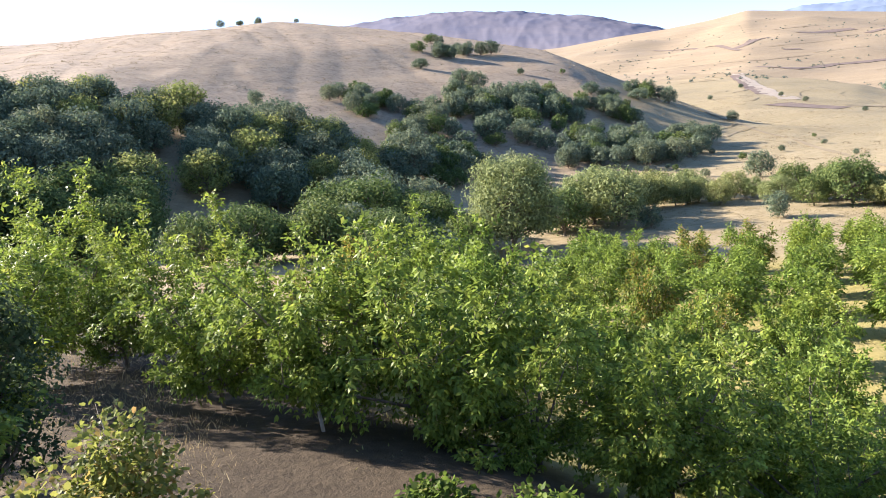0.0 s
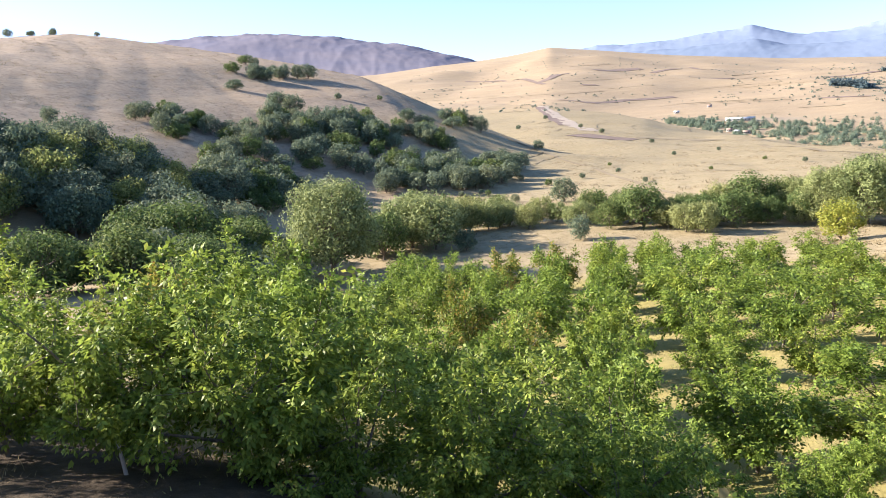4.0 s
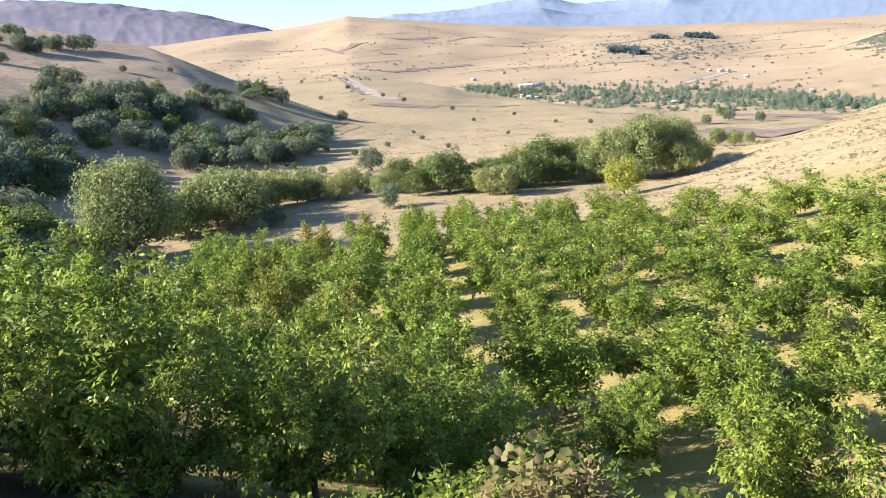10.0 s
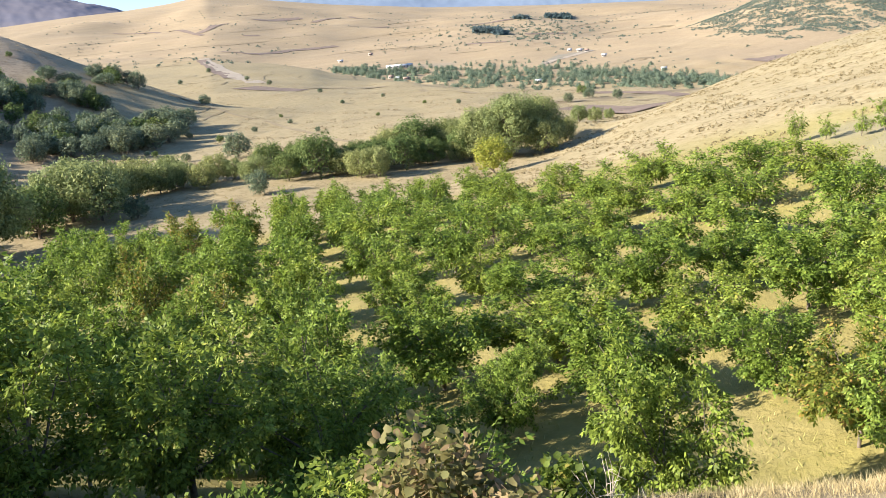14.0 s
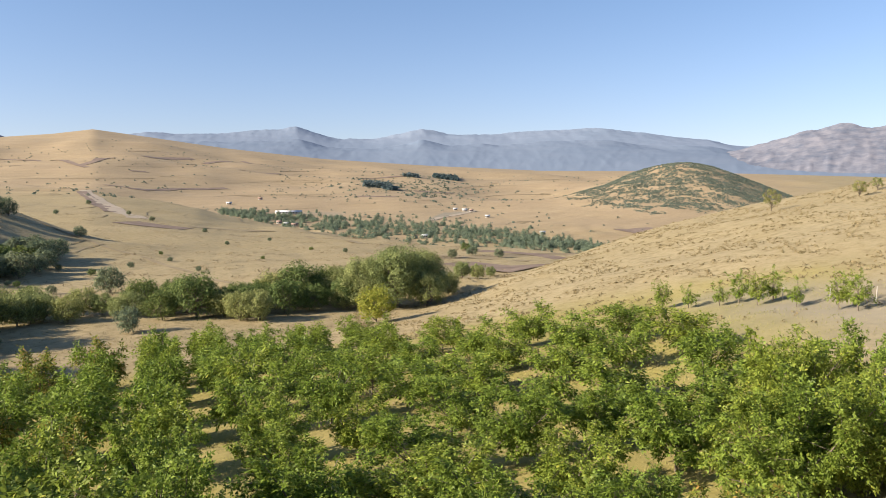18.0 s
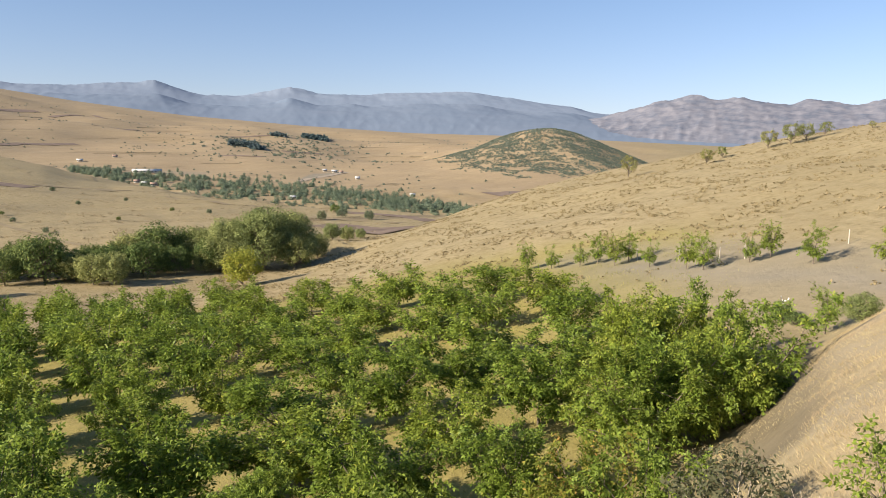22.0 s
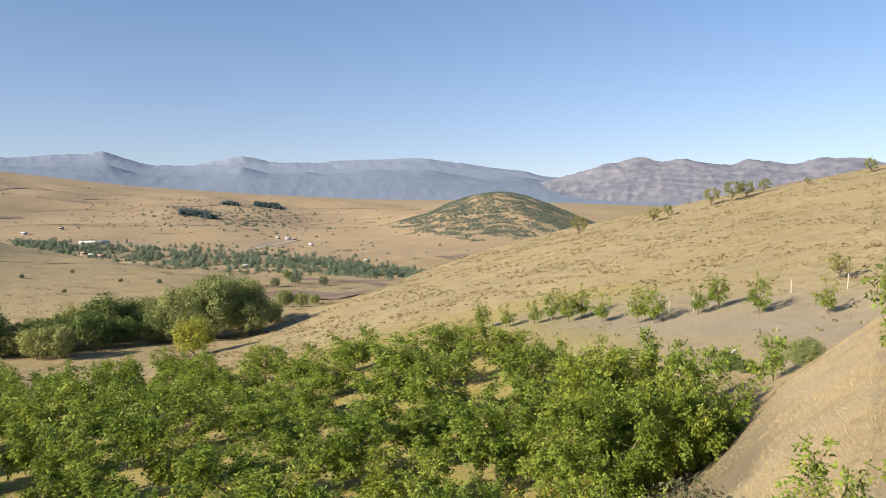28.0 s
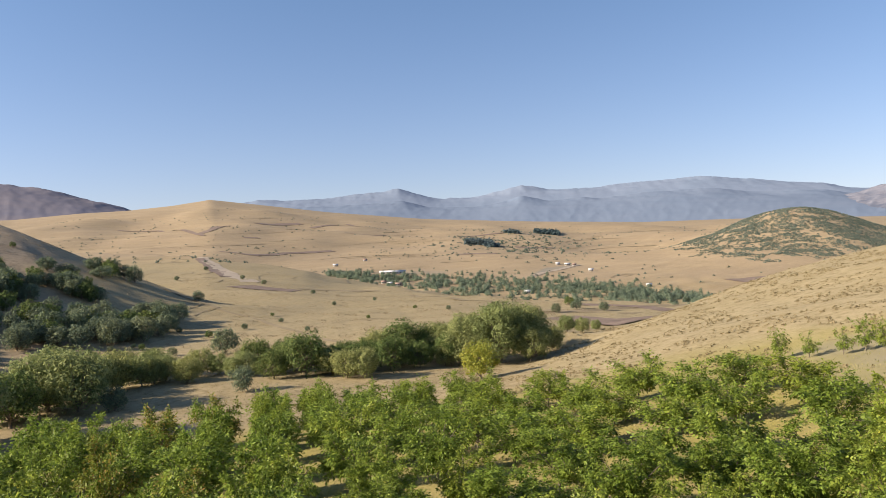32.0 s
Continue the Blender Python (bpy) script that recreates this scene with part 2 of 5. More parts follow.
def tubes(lines, sides=5):
    """Tapered tubes along polylines [(points n x 3, radii n)], as verts and quads."""
    V, F, base = [], [], 0
    for pts, rad in lines:
        pts = np.asarray(pts, float)
        d = unit(np.gradient(pts, axis=0))
        ref = np.where(np.abs(d[:, 2:3]) > 0.9, [[1.0, 0, 0]], [[0, 0, 1.0]])
        u = unit(np.cross(d, ref))
        w = np.cross(d, u)
        ang = np.linspace(0, 2 * np.pi, sides, endpoint=False)
        ring = pts[:, None] + (u[:, None] * np.cos(ang)[None, :, None] + w[:, None] * np.sin(ang)[None, :, None]) * np.asarray(rad)[:, None, None]
        V.append(ring.reshape(-1, 3))
        for i in range(len(pts) - 1):
            for j in range(sides):
                a, b = base + i * sides + j, base + i * sides + (j + 1) % sides
                F.append((a, b, b + sides, a + sides))
        base += len(pts) * sides
    return np.concatenate(V), np.array(F)


def blades(pos, along, side, length, width, fold=0.15):
    """One folded rhombic leaf for each row, as verts and quads."""
    length, width = np.reshape(length, (-1, 1)), np.reshape(width, (-1, 1))
    nrm = np.cross(along, side)
    a = pos
    t = pos + along * length
    m = pos + along * length * 0.45 + nrm * width * fold
    v = np.stack([a, m - side * width / 2, t, m + side * width / 2], 1).reshape(-1, 3)
    return v, np.arange(len(pos) * 4).reshape(-1, 4)


def rand_dir(rng, n):
    return unit(rng.normal(size=(n, 3)))


def compound_leaves(rng, pos, out, size, pairs=3):
    """Feathered leaves: a drooping stalk with pairs of leaflets and one at the tip."""
    n = len(pos)
    stalk = unit(out + [0, 0, -0.35] + rng.normal(size=(n, 3)) * 0.35)
    side = unit(np.cross(stalk, [0, 0, 1.0]) + rng.normal(size=(n, 3)) * 0.55)
    V, F, base = [], [], 0
    size = np.reshape(size, (-1, 1))
    for k in range(pairs):
        f = 0.35 + 0.5 * k / max(pairs - 1, 1)
        p = pos + stalk * size * f + [0, 0, -1] * size * 0.2 * f * f
        for s in (-1, 1):
            al = unit(stalk * 0.55 + side * s + [0, 0, -0.5] + rng.normal(size=(n, 3)) * 0.3)
            v, q = blades(p, al, unit(np.cross(al, np.cross(stalk, side)) + 1e-6), size[:, 0] * (0.5 + 0.1 * k), size[:, 0] * 0.27)
            V.append(v), F.append(q + base)
            base += len(v)
    p = pos + stalk * size * 0.9 + [0, 0, -1] * size * 0.18
    v, q = blades(p, unit(stalk + [0, 0, -0.5]), side, size[:, 0] * 0.62, size[:, 0] * 0.30)
    V.append(v), F.append(q + base)
    return np.concatenate(V), np.concatenate(F)


def link_tree(name, wood, leaves, bark, leaf_mat):
    """A tree as an Empty with its trunk and its crown."""
    ob = new(name)
    for part_name, (v, f), mat in (("trunk", wood, bark), ("crown", leaves, leaf_mat)):
        p = new(part_name, mesh_of(part_name, v, f, mat, part_name == "trunk"))
        p.parent = ob
    return ob


def bend(rng, a, d, length, steps, curve, lift):
    pts = [np.array(a, float)]
    d = np.array(d, float)
    for _ in range(steps):
        d = unit(d + rng.normal(size=3) * curve + [0, 0, lift])
        pts.append(pts[-1] + d * length / steps)
    return np.array(pts)


def fit_to(lines, P, height, width):
    """Scale stems and leaf places so that the crown has the height and width asked for."""
    k = np.array([1.0, 1.0, 0.0]) * width / 2 / np.percentile(np.hypot(P[:, 0], P[:, 1]), 96) + np.array([0, 0, 1.0]) * height / np.percentile(P[:, 2], 99.3)
    return [(np.asarray(p) * k, r) for p, r in lines], P * k


def walnut(seed, height=4.0, width=3.8, leaves=1100, pairs=3, bare=0.8, leaf=0.34, sprigs=3):
    """A young walnut: a short pale trunk, limbs that fan upwards, and feathered leaves along its shoots."""
    rng = np.random.default_rng(seed)
    lines, P, O = [], [], []
    trunk = bend(rng, (0, 0, -0.25), (0, 0, 1), bare + 0.45, 4, 0.05, 0.3)
    lines.append((trunk, np.linspace(0.085, 0.06, 5) * height / 4))
    n_limb = 9
    shoots = []
    for k in range(n_limb):
        a = 2 * np.pi * (k * 0.382 + rng.uniform(-0.05, 0.05))
        up = [0.3, 0.6, 1.0, 0.45, 1.8, 0.75, 1.3, 0.35, 0.9][k]
        d = unit(np.array([np.cos(a), np.sin(a), up]))
        reach = min(width / 2 / max(np.hypot(d[0], d[1]), 0.2), (height - bare) / max(d[2], 0.2)) * rng.uniform(0.8, 1.05)
        limb = bend(rng, trunk[-1 - (k % 2)], d, reach, 5, 0.10, 0.04)
        lines.append((limb, np.linspace(0.042, 0.012, 6) * height / 4))
        shoots.append(limb)
        for _ in range(5):
            i = rng.integers(1, 5)
            dd = unit(limb[i] - limb[i - 1] + rng.normal(size=3) * 0.75 + [0, 0, 0.25])
            s = bend(rng, limb[i], dd, reach * rng.uniform(0.35, 0.6), 3, 0.12, 0.06)
            lines.append((s, np.linspace(0.011, 0.004, 4) * height / 4))
            shoots.append(s)
            if rng.random() < 0.6:
                s2 = bend(rng, s[2], unit(s[2] - s[1] + rng.normal(size=3) * 0.8), reach * 0.3, 3, 0.1, 0.1)
                shoots.append(s2)
    for _ in range(sprigs):
        s = shoots[int(rng.integers(0, len(shoots)))]
        top = bend(rng, s[-1], unit(rng.normal(size=3) * 0.25 + [0, 0, 1]), height * rng.uniform(0.18, 0.32), 4, 0.08, 0.1)
        lines.append((top, np.linspace(0.010, 0.004, 5) * height / 4))
        shoots += [top, top]
    w = np.array([np.linalg.norm(s[-1] - s[0]) for s in shoots])
    count = rng.multinomial(leaves, w / w.sum())
    mid = np.array([0, 0, bare + (height - bare) * 0.35])
    for s, c in zip(shoots, count):
        if not c:
            continue
        f = np.minimum(np.round(rng.beta(1.6, 0.8, c) * (len(s) - 1) * 1.5) / 1.5, len(s) - 1.001)
        i = f.astype(int)
        p = s[i] + (s[i + 1] - s[i]) * (f - i)[:, None]
        P.append(p)
        O.append(unit(p - mid) * 0.7 + unit(s[-1] - s[0]) * 0.5 + rand_dir(rng, c) * 0.7)
    P, O = np.concatenate(P), np.concatenate(O)
    P = P + rng.normal(size=P.shape) * np.where(rng.random((len(P), 1)) < 0.75, 0.036 * height, 0.03)
    lines, P = fit_to(lines, P, height - leaf * 0.5, width - leaf)
    keep = P[:, 2] > bare * (0.85 + 0.35 * rng.random(len(P)))
    P, O = P[keep], unit(O[keep])
    return tubes(lines, 4), compound_leaves(rng, P, O, leaf * rng.uniform(0.7, 1.2, len(P)), pairs)


def broadleaf(seed, height, width, leaves, leaf, blobs=14, low=0.1, droop=0.0, ratio=0.5, spread=1.0):
    """A rounded tree or bush: a forked trunk and a crown of leafy clumps with gaps between them."""
    rng = np.random.default_rng(seed)
    lines, P, O = [], [], []
    h0 = height * low
    trunk = bend(rng, (0, 0, -0.4), (0, 0, 1), h0 + height * 0.3, 4, 0.06, 0.3)
    lines.append((trunk, np.linspace(0.035, 0.02, 5) * height))
    per = leaves // blobs
    for k in range(blobs):
        a = 2 * np.pi * k * 0.382 + rng.normal() * 0.3
        u = 0.9 - 1.55 * (k + 0.5) / blobs
        rim = np.sqrt(1 - u * u) * rng.uniform(0.6, 1.12) * spread
        c = np.array([np.cos(a) * rim * width * 0.36, np.sin(a) * rim * width * 0.36, h0 + (height - h0) * (0.44 + 0.40 * u * rng.uniform(0.85, 1.15))])
        lines.append((np.linspace(trunk[2 + k % 3], c, 4) + rng.normal(size=(4, 3)) * 0.03 * height * np.array([[0], [1], [1], [0]]), np.linspace(0.014, 0.004, 4) * height))
        size = width * rng.uniform(0.11, 0.21)
        d = rand_dir(rng, per)
        if low > 0.05:
            d[:, 2] = np.where(d[:, 2] < -0.3, -d[:, 2] * 0.5, d[:, 2])
        r = size * rng.beta(4, 1.3, per)[:, None] * (1 + 0.25 * np.sin(d[:, :1] * 7 + k) * np.cos(d[:, 1:2] * 6))
        P.append(c + d * r * [1, 1, 0.85])
        O.append(d)
    P, O = np.concatenate(P), np.concatenate(O)
    keep = P[:, 2] > 0.02 * height
    P, O = P[keep], O[keep]
    lines, P = fit_to(lines, P, height, width)
    n = len(P)
    face = unit(O + rand_dir(rng, n) * 0.45 + [0, 0, 0.15])
    along = unit(np.cross(face, rand_dir(rng, n)) + [0, 0, -0.5 * droop])
    side = unit(np.cross(face, along))
    lf = leaf * rng.uniform(0.6, 1.3, n)
    return tubes(lines, 4), blades(P, along, side, lf, lf * ratio)


# ---- the lie of the land ----
def step(x, a, b):
    t = np.clip((x - a) / (b - a), 0, 1)
    return t * t * (3 - 2 * t)


def smax(a, b, k):
    """The higher of two surfaces, blended over k metres."""
    h = np.clip(0.5 + 0.5 * (a - b) / k, 0, 1)
    return b + (a - b) * h + k * h * (1 - h)


def wave(x, y, s, seed=0.0):
    """Cheap smooth unevenness of about unit height at wavelength s."""
    a = np.sin(x * 6.28 / s + 1.7 * np.sin(y * 3.9 / s + seed) + seed * 2.1)
    b = np.sin(y * 6.28 / s * 0.83 + 1.9 * np.sin(x * 4.3 / s - seed) + seed)
    c = np.sin((x + y) * 6.28 / s * 0.61 + seed * 0.7) * np.cos((x - y) * 6.28 / s * 0.53 + seed)
    return (a + b + c) / 3


SCRUB_H = 46.0


def relief(x, y):
    """Height of the ground relative to the first eye."""
    x, y = np.asarray(x, float), np.asarray(y, float)
    r = np.hypot(x, y)
    az = np.degrees(np.arctan2(x, y))
    # bank on which the camera stands: a steep edge, then a slope that steepens towards the orchard
    yy = np.clip(y, -3, 80)
    xp = 3.0 * np.log1p(np.exp(np.clip(x, -60, 60) / 3.0)) - 0.4
    knoll = -1.7 - 1.8 * step(r, 0.8, 3.6) - 0.155 * yy - 0.045 * np.minimum(xp, 15.0) * np.clip(yy, 0, 80) - 0.03 * np.maximum(x - 18, 0) - 0.15 * np.maximum(x - 24, 0) - 0.5 * step(x, 6, 12) * np.clip(y - 0.095 * x, 0, 30)
    # orchard floor, gently sloping, running out into the flat meadow
    yo = np.clip(y, -40, 60)
    orch = -7.4 - 0.17 * yo + 0.0004 * yo ** 2
    meadow = -16.2 - 0.036 * np.maximum(r - 75, 0) + 0.19 * np.clip(y - 400, 0, 210) + wave(x, y, 90, 5.0) * 0.8 * step(r, 90, 200)
    floor = orch + (meadow - orch) * step(r, 60, 110)
    # the slope beyond the meadow ends at a brow, then drops into the valley
    brow = np.interp(y, [95, 140, 190, 285, 300], [140, 147, 157, 197, 200]) - 0.4 * np.clip(y - 300, 0, 400)
    valley = -58 + 0.03 * np.clip(y - 300, 0, 1200)
    past = smax(x - brow, y - 640, 30.0)
    past = np.maximum(past, 0)
    far = smax(floor - 0.28 * np.maximum(past - 5, 0) - 0.0015 * np.minimum(past, 60) ** 2, valley, 8.0)
    sky_el = np.interp(az, [-40, 10, 14, 17, 20, 22.5, 26, 31, 38, 46, 54, 61, 77, 100], [1.6, 1.7, 2.0, 2.1, 2.35, 2.7, 2.2, 1.45, 0.65, 0.1, -0.3, -0.35, -0.8, -0.8])
    rise = step(r, 650, 2450)
    rim = np.tan(np.radians(sky_el)) * 2300
    far = far + (rim - valley) * rise + (wave(x, y, 420, 1.0) * 9 + wave(x, y, 190, 4.0) * 4) * step(r, 700, 1100) * (1 - step(r, 1500, 2100))
    far = np.where(r > 2350, far - 0.12 * (r - 2350), far)
    # scrub hill
    sx, sy = 1080 * math.sin(radians(64.0)), 1080 * math.cos(radians(64.0))
    across, along_ = (x - sx) * 0.438 - (y - sy) * 0.899, (x - sx) * 0.899 + (y - sy) * 0.438
    far = far + SCRUB_H * np.exp(-(across / 115) ** 2 - (along_ / 210) ** 2) * (1 + 0.10 * wave(x, y, 130, 6.0))
    # hill across the gully: a crest that runs across the view and comes down to the right
    cx = np.clip(x, -400, 120)
    crest = np.interp(cx, [-400, -152, -95, -50, 0, 38, 69, 84, 120], [24, 30, 28.5, 28.0, 18.6, 7.7, -10.7, -21, -45])
    yc = np.interp(cx, [-400, -152, -95, -50, 0, 38, 69, 84, 120], [310, 296, 292, 294, 280, 257, 225, 190, 150])
    near_slope = np.interp(cx, [-160, -60, 0, 38, 69], [0.135, 0.16, 0.24, 0.27, 0.27])
    d = yc - y
    hill = crest - np.where(d > 0, near_slope, 0.13) * (np.sqrt(d * d + 900) - 30) + wave(x, y, 60, 2.0) * 0.7
    far = far + (1 - np.abs(wave(x, y, 70, 8.0))) ** 2 * -1.6 * step(r, 130, 220) * (1 - step(r, 620, 900))
    # brow of the near slope, which hides the valley floor behind it
    brow_r = np.interp(az, [14, 18, 22, 25, 29, 37, 44, 50, 56], [900, 800, 620, 560, 500, 390, 280, 200, 160])
    brow_h = np.tan(np.radians(np.interp(az, [14, 18, 22, 25, 29, 33, 37, 44, 50, 56], [-0.7, -1.0, -1.45, -2.0, -2.8, -3.9, -4.7, -5.6, -6.2, -6.7]))) * brow_r
    lip = np.where(r < brow_r, -18.6 + (brow_h + 18.6) * np.clip((r - 150) / np.maximum(brow_r - 150, 20), -1, 1), brow_h - 0.22 * (r - brow_r) - 0.0004 * np.minimum(r - brow_r, 120) ** 2)
    lip = lip + wave(x, y, 75, 8.0) * 0.8 + wave(x, y, 33, 3.3) * 0.25
    far = np.where((az > 8) & (az < 75) & (r > 100), smax(far, np.maximum(lip, -200), 3.0), far)
    hill = hill - (1 - np.abs(wave(x + y * 0.3, y * 0.25, 26, 9.0))) ** 3 * 0.3 * step(r, 125, 160)
    far = smax(far, hill, 5.0)
    # spur on the right
    spur = -10.8 + 0.12 * x - 0.2 * y - 0.004 * np.maximum(y - 45, 0) ** 2
    over = np.maximum(np.hypot(x, y * 0.9) - 118, 0)
    spur = spur - 0.004 * over ** 2 + wave(x, y, 31, 3.0) * 0.3
    spur = np.where(x > 0, spur, -200.0)
    g = smax(far, np.maximum(spur, -150), 2.0)
    g = smax(g, np.maximum(knoll, -60), 1.2)
    return g + wave(x, y, 7.3, 0.4) * 0.10 * step(r, 2, 9)


def ground_z(x, y):
    return float(relief(x, y)) + EYE


def polar(az, r):
    return r * math.sin(radians(az)), r * math.cos(radians(az))


def build_ground():
    az = np.concatenate([np.arange(-180, -36, 3.0), np.arange(-36, 100, 0.34), np.arange(100, 180, 3.0)])
    rad = np.concatenate([[0.0], np.geomspace(0.7, 60, 90), np.geomspace(61, 4900, 270)])
    A, Rr = np.meshgrid(np.radians(az), rad, indexing="ij")
    X, Y = Rr * np.sin(A), Rr * np.cos(A)
    Z = relief(X, Y) + EYE
    na, nr = A.shape
    i, j = np.meshgrid(np.arange(na), np.arange(nr - 1), indexing="ij")
    i2 = (i + 1) % na
    F = np.stack([i * nr + j, i * nr + j + 1, i2 * nr + j + 1, i2 * nr + j], -1).reshape(-1, 4)
    me = mesh_of("ground", np.stack([X, Y, Z], -1).reshape(-1, 3), F, GROUND, True)
    for name, vals in zones(X.ravel(), Y.ravel()).items():
        me.attributes.new(name, "FLOAT", "POINT").data.foreach_set("value", vals.astype(np.float32))
    return tagged(new("ground", me), "dry straw-coloured grassland with bare soil and stubble", "ground", kind="structure")


def strip(x, y, a, b, w, soft=2.0):
    """1 within w metres of the line from a to b."""
    a, b = np.array(a, float), np.array(b, float)
    d = b - a
    t = np.clip(((x - a[0]) * d[0] + (y - a[1]) * d[1]) / (d @ d), 0, 1)
    dist = np.hypot(x - a[0] - t * d[0], y - a[1] - t * d[1])
    return 1 - step(dist, w, w + soft)


def zones(x, y):
    """Where grass, bare soil, ploughed land, pale gravel, painted shade and haze lie."""
    r = np.hypot(x, y)
    az = np.degrees(np.arctan2(x, y))
    orchard = step(r, 8, 11.5) * (1 - step(r, 58, 68)) * (1 - step(az, 70, 78)) * step(az, -14, -4)
    patchy = 0.5 + 0.5 * wave(x, y, 5.0, 2.2)
    grass = orchard * (0.65 + 0.35 * patchy)
    track = strip(x, y, (-16, 27), (-7, 15), 2.6, 3.0) + strip(x, y, (-7, 15), (1, 8.0), 2.4, 2.5) + strip(x, y, (1, 8), (9, 4.5), 1.0, 2.0)
    terrace = (strip(x, y, (52, 21), (38, -6), 2.2, 4.0) * 0.7 + strip(x, y, (44, 16), (34, -2), 2.0, 4.0) * 0.45) * (0.6 + 0.4 * patchy)
    gully = step(r, 62, 75) * (1 - step(r, 108, 125)) * (1 - step(az, -6, 4)) * step(az, -40, -34)
    # ditch soil, with the shadow of the trees beside it darkened in
    trench_shade = strip(x, y, (14, 2.3), (30, 4.4), 0.5, 0.9) * 0.55
    soil = np.clip(track + gully * 0.2 + trench_shade, 0, 1)
    # a ploughed strip, then the shadow beside the road painted as dark soil
    fields_and_shade = strip(x, y, (108, 106), (136, 88), 3.0, 1.5) * 0.5 + strip(x, y, (292, 663), (345, 836), 9, 3) * 0.9
    pale = strip(x, y, (310, 676), (352, 872), 7, 2) + strip(x, y, (534, 517), (600, 560), 4, 2) + strip(x, y, (600, 560), (640, 560), 6, 3) + strip(x, y, (470, 660), (500, 630), 14, 6) * 0.5
    bank = strip(x, y, (9, 1.5), (22, 1.0), 1.5, 3.0) * 0.3 * (0.4 + 0.6 * patchy) + terrace
    # heath on the hill; beyond 620 m the same tint paints distance haze
    heath_and_haze = step(r, 112, 135) * (1 - step(r, 330, 420)) * (1 - step(az + wave(x, y, 40, 3.0) * 2, 9, 16)) + 0.5 * step(r, 620, 760)
    sere = step(az, 38, 48) * step(r, 34, 44) * (1 - step(r, 150, 180))
    sere = np.maximum(sere, 0.75 * step(az, 0, 8) * step(r, 58, 68) * (1 - step(r, 112, 135)))
    sere = np.maximum(sere, 0.9 * step(az, 12, 18) * step(r, 105, 130) * (1 - step(r, 480, 640)))
    sere = np.maximum(sere, step(az, 66, 76) * step(r, 3, 6) * (1 - step(az, 110, 130)))
    blond = step(az, 80, 85) * step(r, 3, 6) * (1 - step(r, 27, 31)) * (1 - step(az, 110, 130)) * (1 - step(y, 0.10 * x + 0.3, 0.10 * x + 1.3))
    return {"blond": blond, "heath_and_haze": heath_and_haze, "sere": sere, "grass": np.clip(grass, 0, 1) * (1 - np.clip(track, 0, 1)), "soil": soil * 0.9, "tilled_and_shade": np.clip(fields_and_shade, 0, 1), "pale": np.clip(pale + bank, 0, 1)}


build_ground()


def mountains(name, label, r, az0, az1, prof_az, prof_el, mat, rough, seed, depth, base_el, crag=9.0, gap=520.0):
    """A range of mountains whose skyline at distance r follows a profile of elevations, with gullies down its face."""
    az = np.arange(az0, az1, 0.14)
    el = np.interp(az, prof_az, prof_el)
    ker = np.hanning(9)
    el = np.convolve(np.pad(el, 4, mode="edge"), ker / ker.sum(), mode="valid")
    wide = np.hanning(91)
    el_soft = np.convolve(np.pad(el, 45, mode="edge"), wide / wide.sum(), mode="valid")
    rows = 40
    V = []
    for k in range(rows):
        f = k / (rows - 1)
        rr = r - depth * (1 - f)
        x, y = rr * np.sin(np.radians(az)), rr * np.cos(np.radians(az))
        detail = sum(wave(x, y, 700 / 1.9 ** o, seed + o) / 1.55 ** o for o in range(7))
        gully = sum((1 - np.abs(wave(az * r * 0.0175, rr * 0.22 + az * 3, gap / 2.0 ** o, seed + 7 + o))) ** 2 / 1.7 ** o for o in range(5)) - 1.2
        lo, hi = np.tan(np.radians(base_el)) * (r - depth), np.tan(np.radians(el)) * r
        soft_top = np.tan(np.radians(el_soft)) * r
        h = lo + (soft_top - lo) * f ** 0.85 + (hi - soft_top) * f ** 5 + detail * crag * f ** 3 + gully * (1 - 0.6 * f) * min(1, f * 4) * rough
        V.append(np.stack([x, y, h + EYE], -1))
    V = np.array(V)
    n = len(az)
    i, j = np.meshgrid(np.arange(rows - 1), np.arange(n - 1), indexing="ij")
    F = np.stack([i * n + j, i * n + j + 1, (i + 1) * n + j + 1, (i + 1) * n + j], -1).reshape(-1, 4)
    return tagged(new(name, mesh_of(name, V.reshape(-1, 3), F, mat, True)), label, "mountains", kind="structure")


def mountain_material(name, a, b_, scale):
    m, n, l, b = material(name, 1.0)
    b.inputs["Specular IOR Level"].default_value = 0.0
    f = noise_tex(n, l, scale, 10.0, 0.65)
    l.new(ramp(n, l, f, (0.35, a), (0.65, b_)), b.inputs["Base Color"])
    return m


# aerial haze is painted into these rock colours: blue, mauve and grey tints
HAZE_ROCK = mountain_material("haze_tinted_rock", (0.165, 0.213, 0.285), (0.185, 0.23, 0.30), 0.004)
PALE_HAZE_ROCK = mountain_material("pale_haze_tinted_rock", (0.185, 0.235, 0.31), (0.205, 0.25, 0.325), 0.003)
MAUVE_HAZE_ROCK = mountain_material("mauve_haze_tinted_rock", (0.125, 0.145, 0.19), (0.235, 0.235, 0.265), 0.013)
HAZE_BROWN_HILL = mountain_material("haze_tinted_brown_hill", (0.18, 0.18, 0.22), (0.24, 0.22, 0.235), 0.004)
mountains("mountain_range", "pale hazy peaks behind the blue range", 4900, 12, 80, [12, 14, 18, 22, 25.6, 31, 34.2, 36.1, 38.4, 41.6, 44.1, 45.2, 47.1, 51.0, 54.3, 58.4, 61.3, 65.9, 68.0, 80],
          [1.2, 1.9, 2.0, 1.7, 2.4, 2.5, 2.72, 2.94, 2.22, 2.0, 2.52, 2.81, 2.41, 2.49, 2.65, 2.74, 2.34, 1.92, 1.35, 0.4], PALE_HAZE_ROCK, 2, 1.0, 700, 0.2, 9.0, 300.0)
